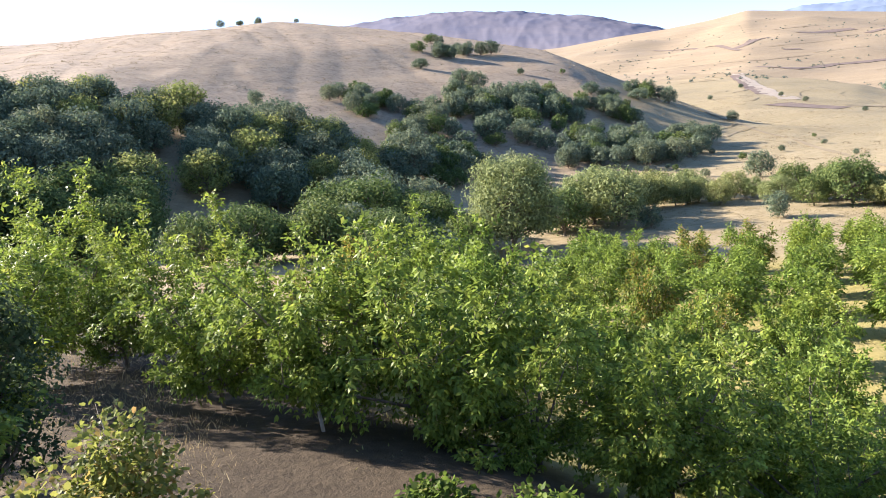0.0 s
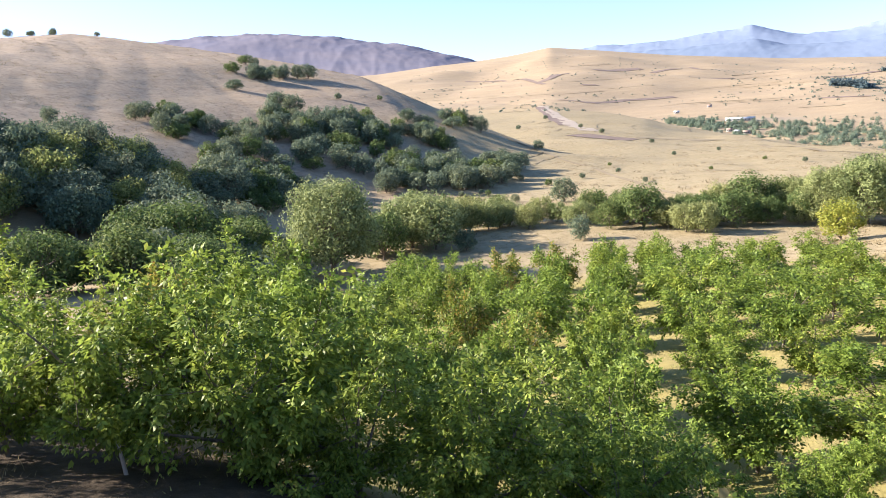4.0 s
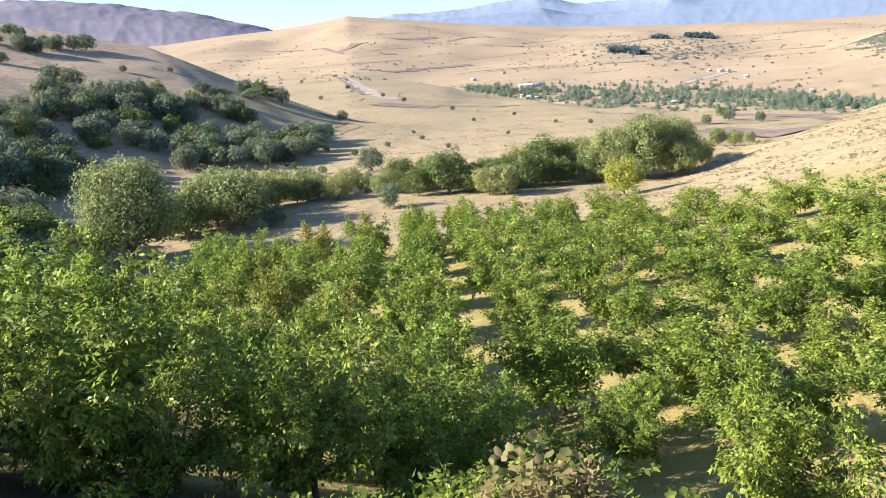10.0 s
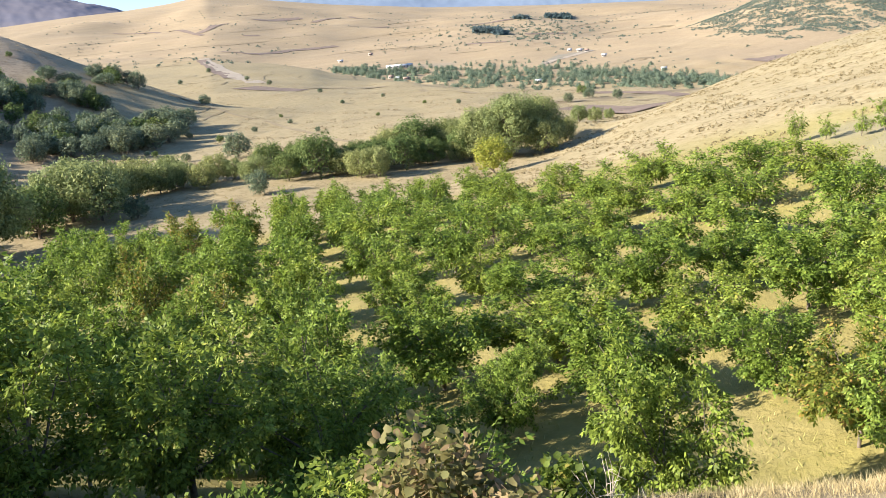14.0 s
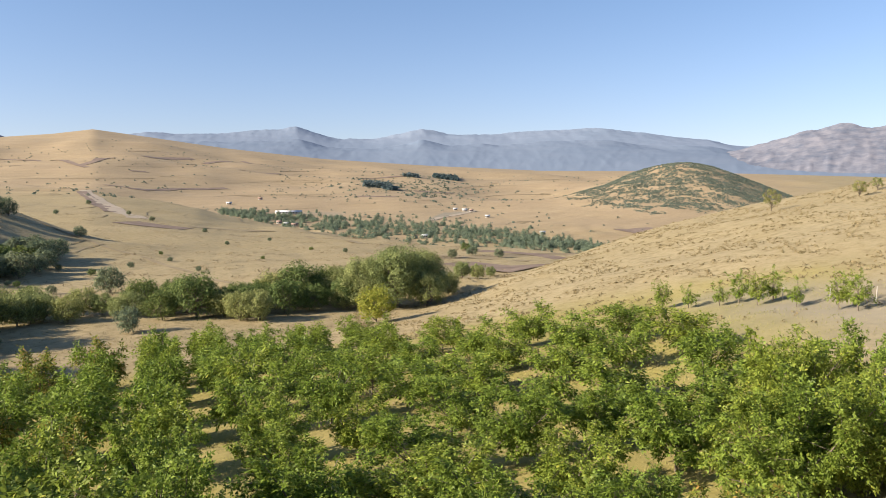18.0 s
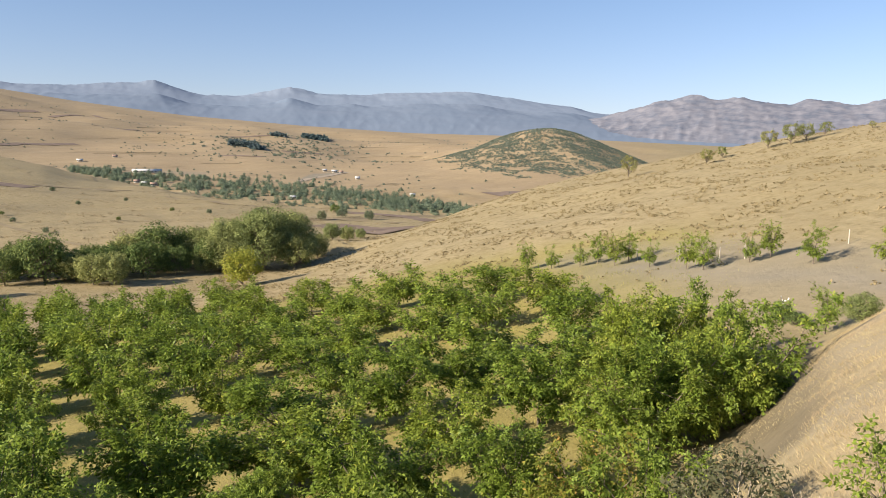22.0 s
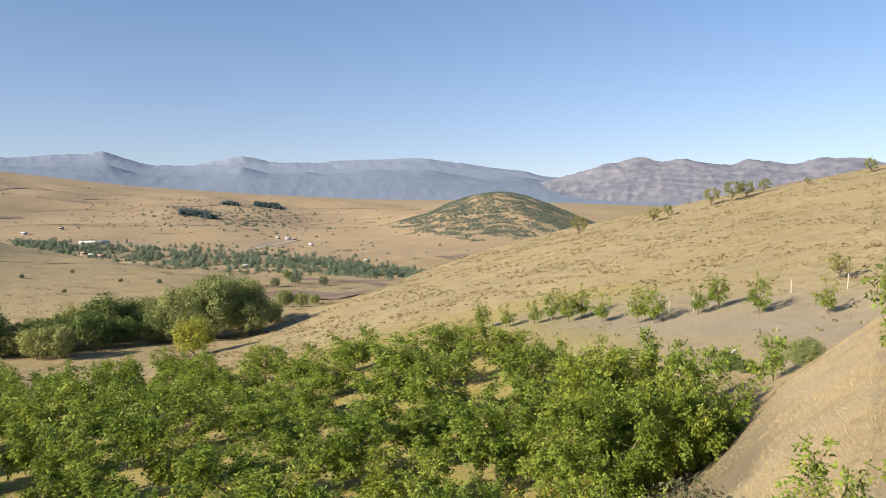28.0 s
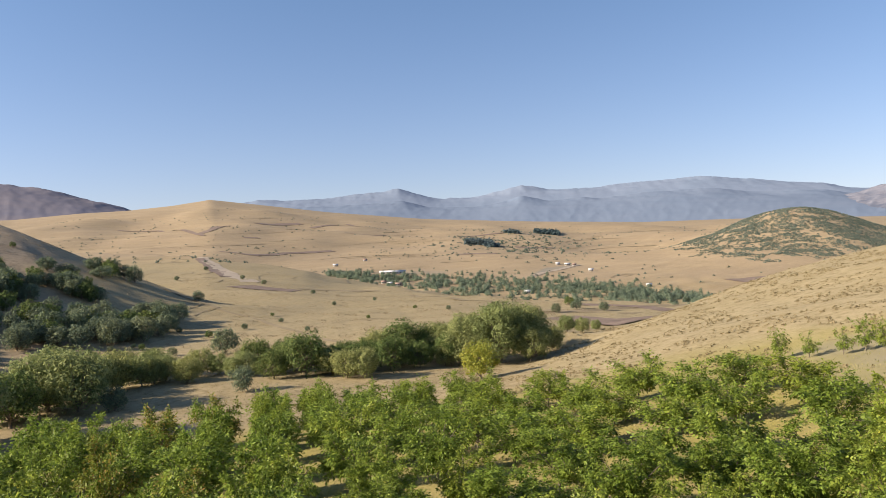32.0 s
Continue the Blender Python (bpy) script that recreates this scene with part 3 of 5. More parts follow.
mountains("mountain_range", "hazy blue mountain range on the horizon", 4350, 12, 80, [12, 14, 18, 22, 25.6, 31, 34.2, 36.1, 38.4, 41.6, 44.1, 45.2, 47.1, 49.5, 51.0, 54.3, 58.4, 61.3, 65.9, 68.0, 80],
          [0.9, 1.5, 1.6, 1.2, 1.7, 1.9, 2.0, 2.1, 1.5, 1.35, 1.8, 2.1, 1.6, 1.75, 1.55, 1.8, 1.9, 1.5, 1.3, 0.9, 0.2], HAZE_ROCK, 2.5, 1.6, 1300, -0.9, 7.0, 260.0)
mountains("mountain_range", "rocky mountains with cliffs on the horizon, tinted mauve for haze", 4200, 57, 125, [57, 59.7, 63.0, 66.8, 69.7, 71.3, 73.8, 75.8, 77.2, 80.5, 81.5, 84.3, 85.8, 88.3, 90.3, 95, 125],
          [-1.2, 0.04, 0.22, 0.95, 1.56, 2.14, 2.64, 2.36, 2.62, 2.12, 2.45, 2.10, 2.47, 2.42, 2.03, 2.2, 1.5], MAUVE_HAZE_ROCK, 6, 2.0, 1100, -1.5, 14.0, 150.0)
mountains("mountain_range", "rounded brown mountain behind the dry hill, greyed for haze", 3600, -14, 20, [-14, -8, -5.3, -2, 2.5, 8.5, 12.8, 16.6, 20],
          [3.0, 4.0, 4.7, 5.2, 5.0, 4.4, 3.5, 2.4, 0.5], HAZE_BROWN_HILL, 5, 3.0, 1000, 0.5)

# ---- placing ----
USED = set()
OUT = np.random.default_rng(5)


def place(kinds, k, x, y, scale=1.0, turn=0.0, label="", category="tree", group="", sink=0.0, lean=(0.0, 0.0)):
    """Set a plant of the kind k at (x, y) on the ground; the first of a kind is moved there, later ones are copies."""
    src = kinds[k % len(kinds)]
    m = pose(x, y, ground_z(x, y) - sink, lean[0], lean[1], turn)
    if src.name in USED:
        ob = copy_thing(src, m)
    else:
        USED.add(src.name)
        ob = src
        ob.matrix_basis = m
    ob.scale = (scale, scale, scale) if isinstance(scale, (int, float)) else scale
    return tagged(ob, label, category, group)


def part(name, verts, faces, mat, parent, label=""):
    """One mesh as a part of a thing."""
    ob = new(name, mesh_of(name, verts, faces, mat))
    ob.parent = parent
    return tagged(ob, label)


# ---- orchard ----
NEAR_W = [link_tree("walnut_tree", *walnut(s, 2.8, 2.75, 2600, 2, 0.7, 0.185), BARK, m) for s, m in ((11, WALNUT), (12, WALNUT), (13, WALNUT), (14, WALNUT), (15, WALNUT_RUST))]
FAR_W = [link_tree("walnut_tree", *walnut(s, 2.85, 2.7, 1800, 1, 0.75, 0.28), BARK, m) for s, m in ((21, WALNUT), (22, WALNUT), (23, WALNUT), (24, WALNUT), (25, WALNUT), (26, WALNUT_RUST))]
TALL_W = [link_tree("walnut_tree", *walnut(s, 5.2, 4.2, 3600, 2, 0.8, 0.23, 12), BARK, WALNUT) for s in (16, 17)]
PALE_W = [link_tree("walnut_tree", *walnut(18, 4.6, 4.2, 3400, 2, 0.7, 0.22, 4), BARK, LIME)]
BANK_W = [link_tree("walnut_tree", *walnut(s, 3.5, 3.7, 3000, 2, 0.5, 0.205), BARK, m) for s, m in ((27, WALNUT), (28, WALNUT), (29, WALNUT))]
SAPLING = [link_tree("walnut_sapling", *walnut(s, 1.7, 1.25, 420, 2, 0.42, 0.15, 2), BARK, WALNUT) for s in (61, 62, 63)]

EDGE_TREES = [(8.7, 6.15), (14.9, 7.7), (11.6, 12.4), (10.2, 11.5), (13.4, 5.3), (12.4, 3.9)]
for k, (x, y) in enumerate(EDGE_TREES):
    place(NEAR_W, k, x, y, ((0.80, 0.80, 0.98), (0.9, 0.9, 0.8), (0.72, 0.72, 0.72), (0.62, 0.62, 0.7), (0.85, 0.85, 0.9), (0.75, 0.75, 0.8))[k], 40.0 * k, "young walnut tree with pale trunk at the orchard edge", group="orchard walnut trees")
# rows run away from the bank; the trees by the stream are older and taller
ALONG = [-7.0, -3.6, 0.0, 3.8, 8.0, 13.0, 19.0, 24.0, 29.0, 34.0, 39.0, 44.0, 49.0, 54.0]
for i, along in enumerate(ALONG):
    for j in range(-17, 9):
        p = np.array([16.05, 8.1]) + np.array([0.44, 0.90]) * along + np.array([3.05, -1.95]) * j
        r, a = np.hypot(*p), np.degrees(np.arctan2(p[0], p[1]))
        reach = np.interp(a, [-8, 4, 8, 40, 46, 60, 64, 70, 73, 81], [26, 30, 58, 62, 54, 46, 43, 37, 27, 25])
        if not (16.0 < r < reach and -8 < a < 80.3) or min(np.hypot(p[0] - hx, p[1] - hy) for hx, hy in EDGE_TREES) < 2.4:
            continue
        p = p + OUT.normal(size=2) * 0.26
        kinds = NEAR_W if r < 30 else FAR_W
        kind = int(OUT.integers(0, len(kinds) * 2)) % len(kinds)
        if kind == len(kinds) - 1 and a > 25:
            kind = 0
        tall = float(np.interp(a, [0, 10, 27, 33, 38, 44, 62, 68], [3.8, 3.7, 3.4, 3.0, 2.65, 2.4, 2.4, 2.5])) * float(OUT.uniform(0.88, 1.14)) / 2.8
        wide = float(np.interp(a, [0, 27, 38, 44], [3.2, 3.05, 3.05, 3.15])) * float(OUT.uniform(0.9, 1.12)) / 2.7
        if a > 67 and r < 30:
            kinds, kind, tall, wide = BANK_W, int(OUT.integers(0, 3)), float(OUT.uniform(0.86, 1.0)), float(OUT.uniform(0.86, 1.0))
        place(kinds, kind, float(p[0]), float(p[1]), (wide * float(OUT.uniform(0.92, 1.08)), wide, tall), float(OUT.uniform(0, 360)),
              "young walnut tree with browning leaf tips in the orchard" if kinds is not BANK_W and kind == len(kinds) - 1 else "young walnut tree with pale trunk in the orchard rows", group="orchard walnut trees")
# the last six stand out of view, added to cast shade on the track
for k, (a, r, s) in enumerate([(-27.2, 24, 1.0), (-20.2, 19.5, 0.80), (-15.5, 20, 0.5), (-24, 21, 0.68), (-1.8, 23.5, 0.92), (-31.5, 20, 0.9), (-43, 13.5, 0.95), (-52, 15, 1.0), (-47, 19, 1.0), (-60, 12.5, 0.9), (-37.5, 11.5, 0.8), (-42, 9.5, 0.75)]):
    place(TALL_W, k, *polar(a, r), s, 70.0 * k, "tall leafy walnut tree beside the dirt track", group="track walnut trees")
place(PALE_W, 0, *polar(-6.6, 18.5), 0.72, 10.0, "walnut tree with bright yellow-green leaves", group="track walnut trees")
place(PALE_W, 0, *polar(-12.5, 19.5), 0.58, 130.0, "walnut tree with bright yellow-green leaves", group="track walnut trees")
for k, (a, r, s) in enumerate([(-10.5, 14.0, 1.25), (-3.0, 13.4, 1.45), (6.0, 12.6, 1.35), (16.0, 12.0, 1.3), (26.0, 12.4, 1.25), (33.5, 14.0, 1.1), (-18, 15.5, 1.1), (22.5, 14.8, 1.25), (29.5, 15.0, 1.2)]):
    place(BANK_W, k + 1, *polar(a, r), s * (0.78 if a < 0 else 0.68), 55.0 * k, "dense walnut tree shading the bank below the track", group="bank walnut trees")

# ---- willows and stream hedge ----
WILLOWS = [link_tree("willow_tree", *broadleaf(s, 9.0, 8.6, 20000, 0.33, 70, 0.03, 0.7, 0.42, 1.1), BARK, WILLOW) for s in (31, 32)]
SALLOW = [link_tree("willow_bush", *broadleaf(s, 5.0, 5.6, 5200, 0.32, 36, 0.02, 0.5, 0.42, 1.1), BARK, WILLOW) for s in (33, 34)]
OAKS = [link_tree("oak_tree", *broadleaf(s, 6.0, 6.8, 4200, 0.40, 44, 0.03), BARK, m) for s, m in ((41, HAZED_OAK), (42, HAZED_OAK), (43, OAK_SUNLIT), (44, HAZED_OAK))]
HEDGE_OAKS = [link_tree("oak_tree", *broadleaf(s, 6.0, 6.8, 4600, 0.37, 44, 0.05), BARK, HEDGE_OAK) for s in (45, 46)]
BUSHES = [link_tree("bush", *broadleaf(s, 3.6, 4.4, 1600, 0.36, 26, 0.02), BARK, m) for s, m in ((51, HAZED_OAK), (52, HEDGE_OAK), (53, HAZED_OAK))]
DRY_LEAF = leaf_material("dry_shrub_leaf", (0.14, 0.17, 0.06), (0.30, 0.325, 0.13), (0.36, 0.31, 0.14), 0.2, 0.8, 0.4)
DRY_SHRUBS = [link_tree("bush", *broadleaf(s, 3.2, 3.6, 800, 0.30, 16, 0.12, 0.0, 0.5, 1.25), BARK, DRY_LEAF) for s in (56, 57, 58)]
LIMES = [link_tree("bush", *broadleaf(54, 3.8, 3.8, 3600, 0.24, 18, 0.02), BARK, LIME)]
place(WILLOWS, 0, *polar(5.5, 71), 1.0, 0.0, "large round grey-green willow at the orchard edge")
HEDGE = [(9.3, 77, 1.0, 1), (11.5, 82, 1.2, 0), (13.3, 80, 1.15, 0), (12.4, 88, 1.1, 0), (15.0, 90, 0.85, 0), (17.4, 92, 0.72, 0), (19.0, 94, 0.62, 0), (20.4, 91, 0.6, 0), (21.4, 96, 0.65, 0),
         (16.2, 96, 0.8, 0), (18.2, 99, 0.7, 0)]
for k, (a, r, s, o) in enumerate(HEDGE):
    place(HEDGE_OAKS if o else SALLOW, k, *polar(a, r), s * (0.8 if o else 1.0), 60.0 * k, "leafy green tree in the stream hedge" if o else "grey-green willow bush in the stream hedge", "tree" if o else "bush", "stream hedge")
place(BUSHES, 0, *polar(15.6, 78), 0.62, 20.0, "small round bush at the meadow edge", "bush")
place(BUSHES, 0, *polar(23.1, 116), 1.0, 50.0, "lone tree on the dry slope", "tree")
place(BUSHES, 2, *polar(24.2, 81), (0.62, 0.62, 0.72), 10.0, "thin lone bush in the dry meadow", "bush")
for k in range(20):
    a = 24.6 + k * 0.8 + float(OUT.uniform(-0.3, 0.3))
    place(HEDGE_OAKS if k % 6 else SALLOW, k + k // 2, *polar(a, 91 + 3.5 * math.sin(k * 2.3)), float(OUT.uniform(0.45, 0.88)), 45.0 * k, "dark green oak in the stream hedge" if k % 6 else "grey-green willow bush in the stream hedge", "tree" if k % 6 else "bush", "stream hedge")
for k, (a, r, s) in enumerate([(10.4, 84, 0.95), (14.2, 86, 0.85), (15.9, 91, 0.7), (18.2, 93, 0.6), (22.6, 95, 0.5), (23.6, 93, 0.45), (8.3, 80, 0.9), (31.8, 84, 0.62), (33.0, 83, 0.66), (30.6, 87, 0.6), (45.6, 88, 0.75), (47.2, 98, 0.6), (48.3, 104, 0.45), (49.4, 108, 0.4), (50.4, 112, 0.3)]):
    place(SALLOW, k, *polar(a, r), s, 33.0 * k, "grey-green willow bush in the stream hedge", "bush", "stream hedge")
place(LIMES, 0, *polar(41.8, 77), 1.0, 0.0, "bright yellow-green bush at the meadow edge", "bush")
for k, (a, r, s) in enumerate([(41.0, 90, 0.66), (43.3, 89, 0.78), (45.2, 93, 0.7), (39.2, 94, 0.5)]):
    place(WILLOWS, k + 1, *polar(a, r), (s * 1.1, s * 1.1, s), 80.0 * k, "broad grey-green willow in the hedge corner", group="stream hedge")

# ---- gully wood and hill shrubs ----
n = 0
while n < 135:
    a, r = OUT.uniform(-36, -0.5), OUT.uniform(74, 124)
    if -20.5 < a < -8.5 and r < 95 or (a > -5 and 96 < r < 116) or r > 124 + (a + 5) * 0.6 and a > -5:
        continue
    place(HEDGE_OAKS if r < 88 else OAKS, n, *polar(a, r), float(OUT.uniform(0.75, 1.15)), float(OUT.uniform(0, 360)), "dark green oak in the gully wood", group="gully wood")
    n += 1
for k in range(20):
    a, r = OUT.uniform(-9, 3), OUT.uniform(62, 80)
    place(BUSHES, 2 * (k % 2), *polar(a, r), float(OUT.uniform(0.7, 1.15)), float(OUT.uniform(0, 360)), "dark shrub in the shaded gully", "bush", "gully shrubs")
for k in range(34):
    a, r = OUT.uniform(-19, 3), OUT.uniform(46, 70)
    place(HEDGE_OAKS, k, *polar(a, r), float(OUT.uniform(0.4, 0.72)), float(OUT.uniform(0, 360)), "dark green oak low in the shaded gully", group="gully wood")
# azimuth, distance, spread across, spread along, number, size
CLUSTERS = [(-6.4, 153, 0.4, 2, 2, 0.7), (-3.5, 152, 1.1, 3, 5, 0.8), (0.5, 149, 0.8, 4, 4, 0.9), (3.8, 155, 1.8, 8, 11, 1.0), (7.0, 160, 1.6, 7, 8, 1.0), (9.5, 166, 1.2, 6, 5, 0.8),
            (12.0, 187, 0.4, 3, 2, 0.9), (13.7, 172, 0.7, 5, 4, 0.8), (16.0, 202, 0.7, 4, 3, 0.9), (10.2, 139, 1.2, 3, 5, 0.8), (13.6, 140, 1.6, 4, 8, 0.9), (16.6, 146, 1.4, 4, 7, 0.9), (18.6, 158, 0.7, 4, 4, 0.9),
            (4.2, 127, 1.6, 3, 5, 0.75), (-2.0, 119, 1.6, 5, 6, 0.9), (1.0, 121, 1.2, 6, 5, 0.9), (-0.7, 139, 0.5, 2, 2, 0.8), (-0.2, 198, 0.2, 1, 1, 0.8), (2.4, 217, 0.9, 3, 4, 0.8), (0.9, 231, 0.4, 2, 2, 0.8),
            (4.9, 219, 0.3, 2, 1, 0.9), (-13.2, 119, 1.3, 3, 5, 0.9), (-10.8, 118, 0.9, 3, 4, 0.9), (-12.0, 142, 0.2, 1, 1, 0.7), (-14.0, 284, 0.15, 1, 1, 0.8), (-12.9, 284, 0.3, 1, 2, 0.45), (-11.4, 286, 0.2, 1, 2, 0.5), (-8.8, 286, 0.2, 1, 1, 0.4)]
for a0, r0, da, dr, cnt, s0 in CLUSTERS:
    for k in range(cnt if cnt < 3 else int(cnt * 2.5)):
        a, r = a0 + OUT.normal() * da * 1.05, r0 + OUT.normal() * dr * 1.3
        place(BUSHES, int(OUT.integers(0, 3)), *polar(a, r), (s0 * float(OUT.uniform(0.9, 1.5)), s0 * float(OUT.uniform(0.8, 1.4)), s0 * float(OUT.uniform(0.85, 1.35))), float(OUT.uniform(0, 360)), "dark oak shrub on the dry hillside", "bush", "hillside shrubs")
for a, r, s in [(13.4, 124, 0.2), (14.1, 127, 0.24), (14.8, 122, 0.18), (15.5, 129, 0.26), (16.3, 125, 0.2), (17.0, 131, 0.22), (16.6, 120, 0.16), (18.2, 127, 0.2), (21.4, 200, 0.7), (27.1, 161, 0.25), (29.0, 138, 0.25), (12.5, 127, 0.3), (20, 150, 0.3), (22, 142, 0.35), (24.5, 150, 0.3), (17.5, 130, 0.28), (19.5, 120, 0.35), (22.5, 128, 0.3), (26.5, 175, 0.22), (8.0, 185, 0.4), (7.0, 200, 0.45), (10, 205, 0.35),
                (31, 210, 0.3), (34, 225, 0.28), (37, 190, 0.25), (39.5, 180, 0.3), (43.0, 160, 0.35), (45.5, 150, 0.4), (33.5, 160, 0.22), (29.5, 260, 0.4), (26, 300, 0.5), (24.5, 330, 0.5), (20, 330, 0.5), (18, 300, 0.45), (22, 420, 0.6), (47.5, 150, 0.5), (49, 158, 0.55), (51, 150, 0.5), (48.5, 175, 0.55)]:
    place(BUSHES, int(r), *polar(a, r), s, 13.0 * r % 360, "small dark shrub scattered on the dry slope", "bush", "scattered shrubs")
for a, r, s in [(70.0, 108, 0.55), (75.3, 106, 0.5), (76.3, 110, 0.42), (79.2, 113, 0.62), (80.6, 113, 0.7), (81.5, 115, 0.6), (82.6, 116, 0.5), (85.3, 117, 0.25), (89.0, 117, 0.5), (87.5, 50, 0.38), (90.5, 49, 0.3)]:
    place(DRY_SHRUBS, int(r), *polar(a, r), (s * 1.1, s * 1.1, s * (1.6 if a == 70.0 else 1.2)), 31.0 * r % 360, "thin olive-green shrub on the dry spur", "bush", "spur bushes")
for a, r, s, o in [(80.9, 34.0, 0.22, 0), (81.9, 33.2, 0.16, 2)]:
    place(BUSHES, 1, *polar(a, r), (s * 1.2, s, s), 50.0 * o, "green shrub on the bare bank", "bush", "bank shrubs")

place(SAPLING, 1, *polar(83.7, 31.5), (0.9, 0.9, 1.15), 0.0, "leafy green sapling on the bare bank", "sapling", "bank saplings")
place(SALLOW, 1, *polar(85.8, 28.0), (0.2, 0.2, 0.2), 0.0, "feathery pale green shrub on the bare bank", "bush", "bank shrubs")
for k, (a, r) in enumerate([(70.5, 21.0), (74.0, 20.5), (76.8, 21.2), (78.6, 24.0), (72.5, 25.5), (75.8, 26.5)]):
    place(BANK_W, k, *polar(a, r), (0.82, 0.82, 0.86 + 0.04 * (k % 3)), 71.0 * k, "dense walnut tree beside the ditch", group="orchard walnut trees")

# ---- terrace: saplings and fence posts ----
WOOD_PALE = bark_material("pale_weathered_wood", (0.36, 0.32, 0.27), (0.54, 0.50, 0.44), 14.0)
WOOD_GREY = bark_material("grey_weathered_wood", (0.22, 0.19, 0.16), (0.42, 0.38, 0.33), 14.0)


def post(x, y, h, rad, mat, label, lean=(0.0, 0.0), group="fence posts"):
    """A rough round post, a little thinner at its cut top."""
    pts = np.array([[0, 0, -0.3], [0.01, 0, h * 0.4], [0, 0.01, h * 0.97], [0, 0.01, h]])
    v, f = tubes([(pts, np.array([1.1, 1.0, 0.92, 0.02]) * rad)], 7)
    ob = new("fence_post", mesh_of("fence_post", v, f, mat))
    ob.matrix_basis = pose(x, y, ground_z(x, y), lean[0], lean[1], 0)
    return tagged(ob, label, "post", group)


for k, (a, r) in enumerate([(66.9, 53), (69.4, 51), (70.4, 52), (71.9, 49), (74.5, 46.5), (75.6, 45.5), (78.6, 46), (79.9, 46.5), (82.6, 44), (86.9, 42), (90.5, 42), (68.2, 53), (64.8, 54), (63.0, 55)]):
    place(SAPLING, k, *polar(a, r), (1.15, 1.15, 1.3) if k % 3 else (0.9, 0.9, 1.05), 61.0 * k, "young walnut sapling on the bare terrace bank", "sapling", "terrace saplings")
for k, (a, r) in enumerate([(67.1, 55), (71.0, 52), (73.9, 50), (76.6, 47.5), (78.3, 47), (84.6, 48), (88.0, 47.5), (91.2, 47), (94, 46.5)]):
    post(*polar(a, r), 0.85, 0.034, WOOD_PALE, "pale wooden fence post on the terrace edge", ((k * 37) % 7 - 3.0, (k * 53) % 9 - 4.0))
for k, (a, r) in enumerate([(-18.0, 82), (-16.3, 81), (-13.6, 77), (-13.2, 77), (-15.0, 78)]):
    post(*polar(a, r), 1.9, 0.06, WOOD_GREY, "grey leaning fence post in the gully", ((k * 29) % 13 - 6.0, (k * 31) % 17 - 8.0), "gully posts")
post(*polar(-11.0, 13.2), 0.72, 0.035, WOOD_PALE, "short pale stake under the walnut trees", (3.0, -4.0), "stakes")
post(*polar(9.0, 13.4), 0.7, 0.035, WOOD_PALE, "short pale stake under the walnut trees", (2.0, 4.0), "stakes")
pipe = new("water_pipe")
px, py = polar(81.0, 36.5)
pipe.matrix_basis = pose(px, py, ground_z(px, py), 0, 0, 80)
WHITE = bark_material("white_plastic", (0.70, 0.69, 0.66), (0.82, 0.81, 0.78), 5.0)
for nm, pts in (("riser", [[0, 0, -0.2], [0, 0, 0.2], [0.1, 0, 0.32], [0.22, 0, 0.62]]), ("branch", [[0, 0, 0.15], [-0.1, 0, 0.3], [-0.3, 0, 0.36], [-0.36, 0, 0.55]])):
    part(nm, *tubes([(np.array(pts), np.full(4, 0.05))], 8), WHITE, pipe)
pipe.scale = (0.6, 0.6, 0.6)
tagged(pipe, "white forked plastic pipe standing on the bank", "pipe")

# ---- near plants ----
BROAD = leaf_material("broad_leaf", (0.12, 0.15, 0.03), (0.31, 0.32, 0.08), (0.42, 0.26, 0.10), 0.20, 0.55)
BROAD_BROWN = leaf_material("broad_leaf_browning", (0.15, 0.16, 0.05), (0.33, 0.29, 0.12), (0.40, 0.26, 0.15), 0.28, 0.6)
OLIVE = leaf_material("olive_leaf", (0.10, 0.11, 0.06), (0.22, 0.22, 0.13), (0.30, 0.22, 0.12), 0.2, 0.7)
STRAW = leaf_material("straw", (0.36, 0.28, 0.13), (0.58, 0.47, 0.25), (0.64, 0.55, 0.33), 0.3, 0.8, 0.3)
DEAD = bark_material("dead_wood", (0.34, 0.28, 0.21), (0.60, 0.53, 0.43), 20.0)


def round_leaves(rng, pos, out, size):
    """Broad lobed leaves: six-cornered blades, cupped along the midrib."""
    n = len(pos)
    al = unit(out + rng.normal(size=(n, 3)) * 0.7 + [0, 0, -0.25])
    sd = unit(np.cross(al, [0, 0, 1.0]) + rng.normal(size=(n, 3)) * 0.6)
    nr = np.cross(sd, al)
    s = np.reshape(size, (-1, 1))
    rim = [(0.0, 0.0, 0.0), (0.18, 0.46, 0.12), (0.62, 0.52, 0.10), (1.0, 0.0, -0.10), (0.62, -0.52, 0.10), (0.18, -0.46, 0.12)]
    v = np.stack([pos + al * s * a + sd * s * b + nr * s * c for a, b, c in rim], 1).reshape(-1, 3)
    k = np.arange(n)[:, None] * 6
    return v, np.concatenate([k + [0, 1, 2, 3], k + [0, 3, 4, 5]], 0)


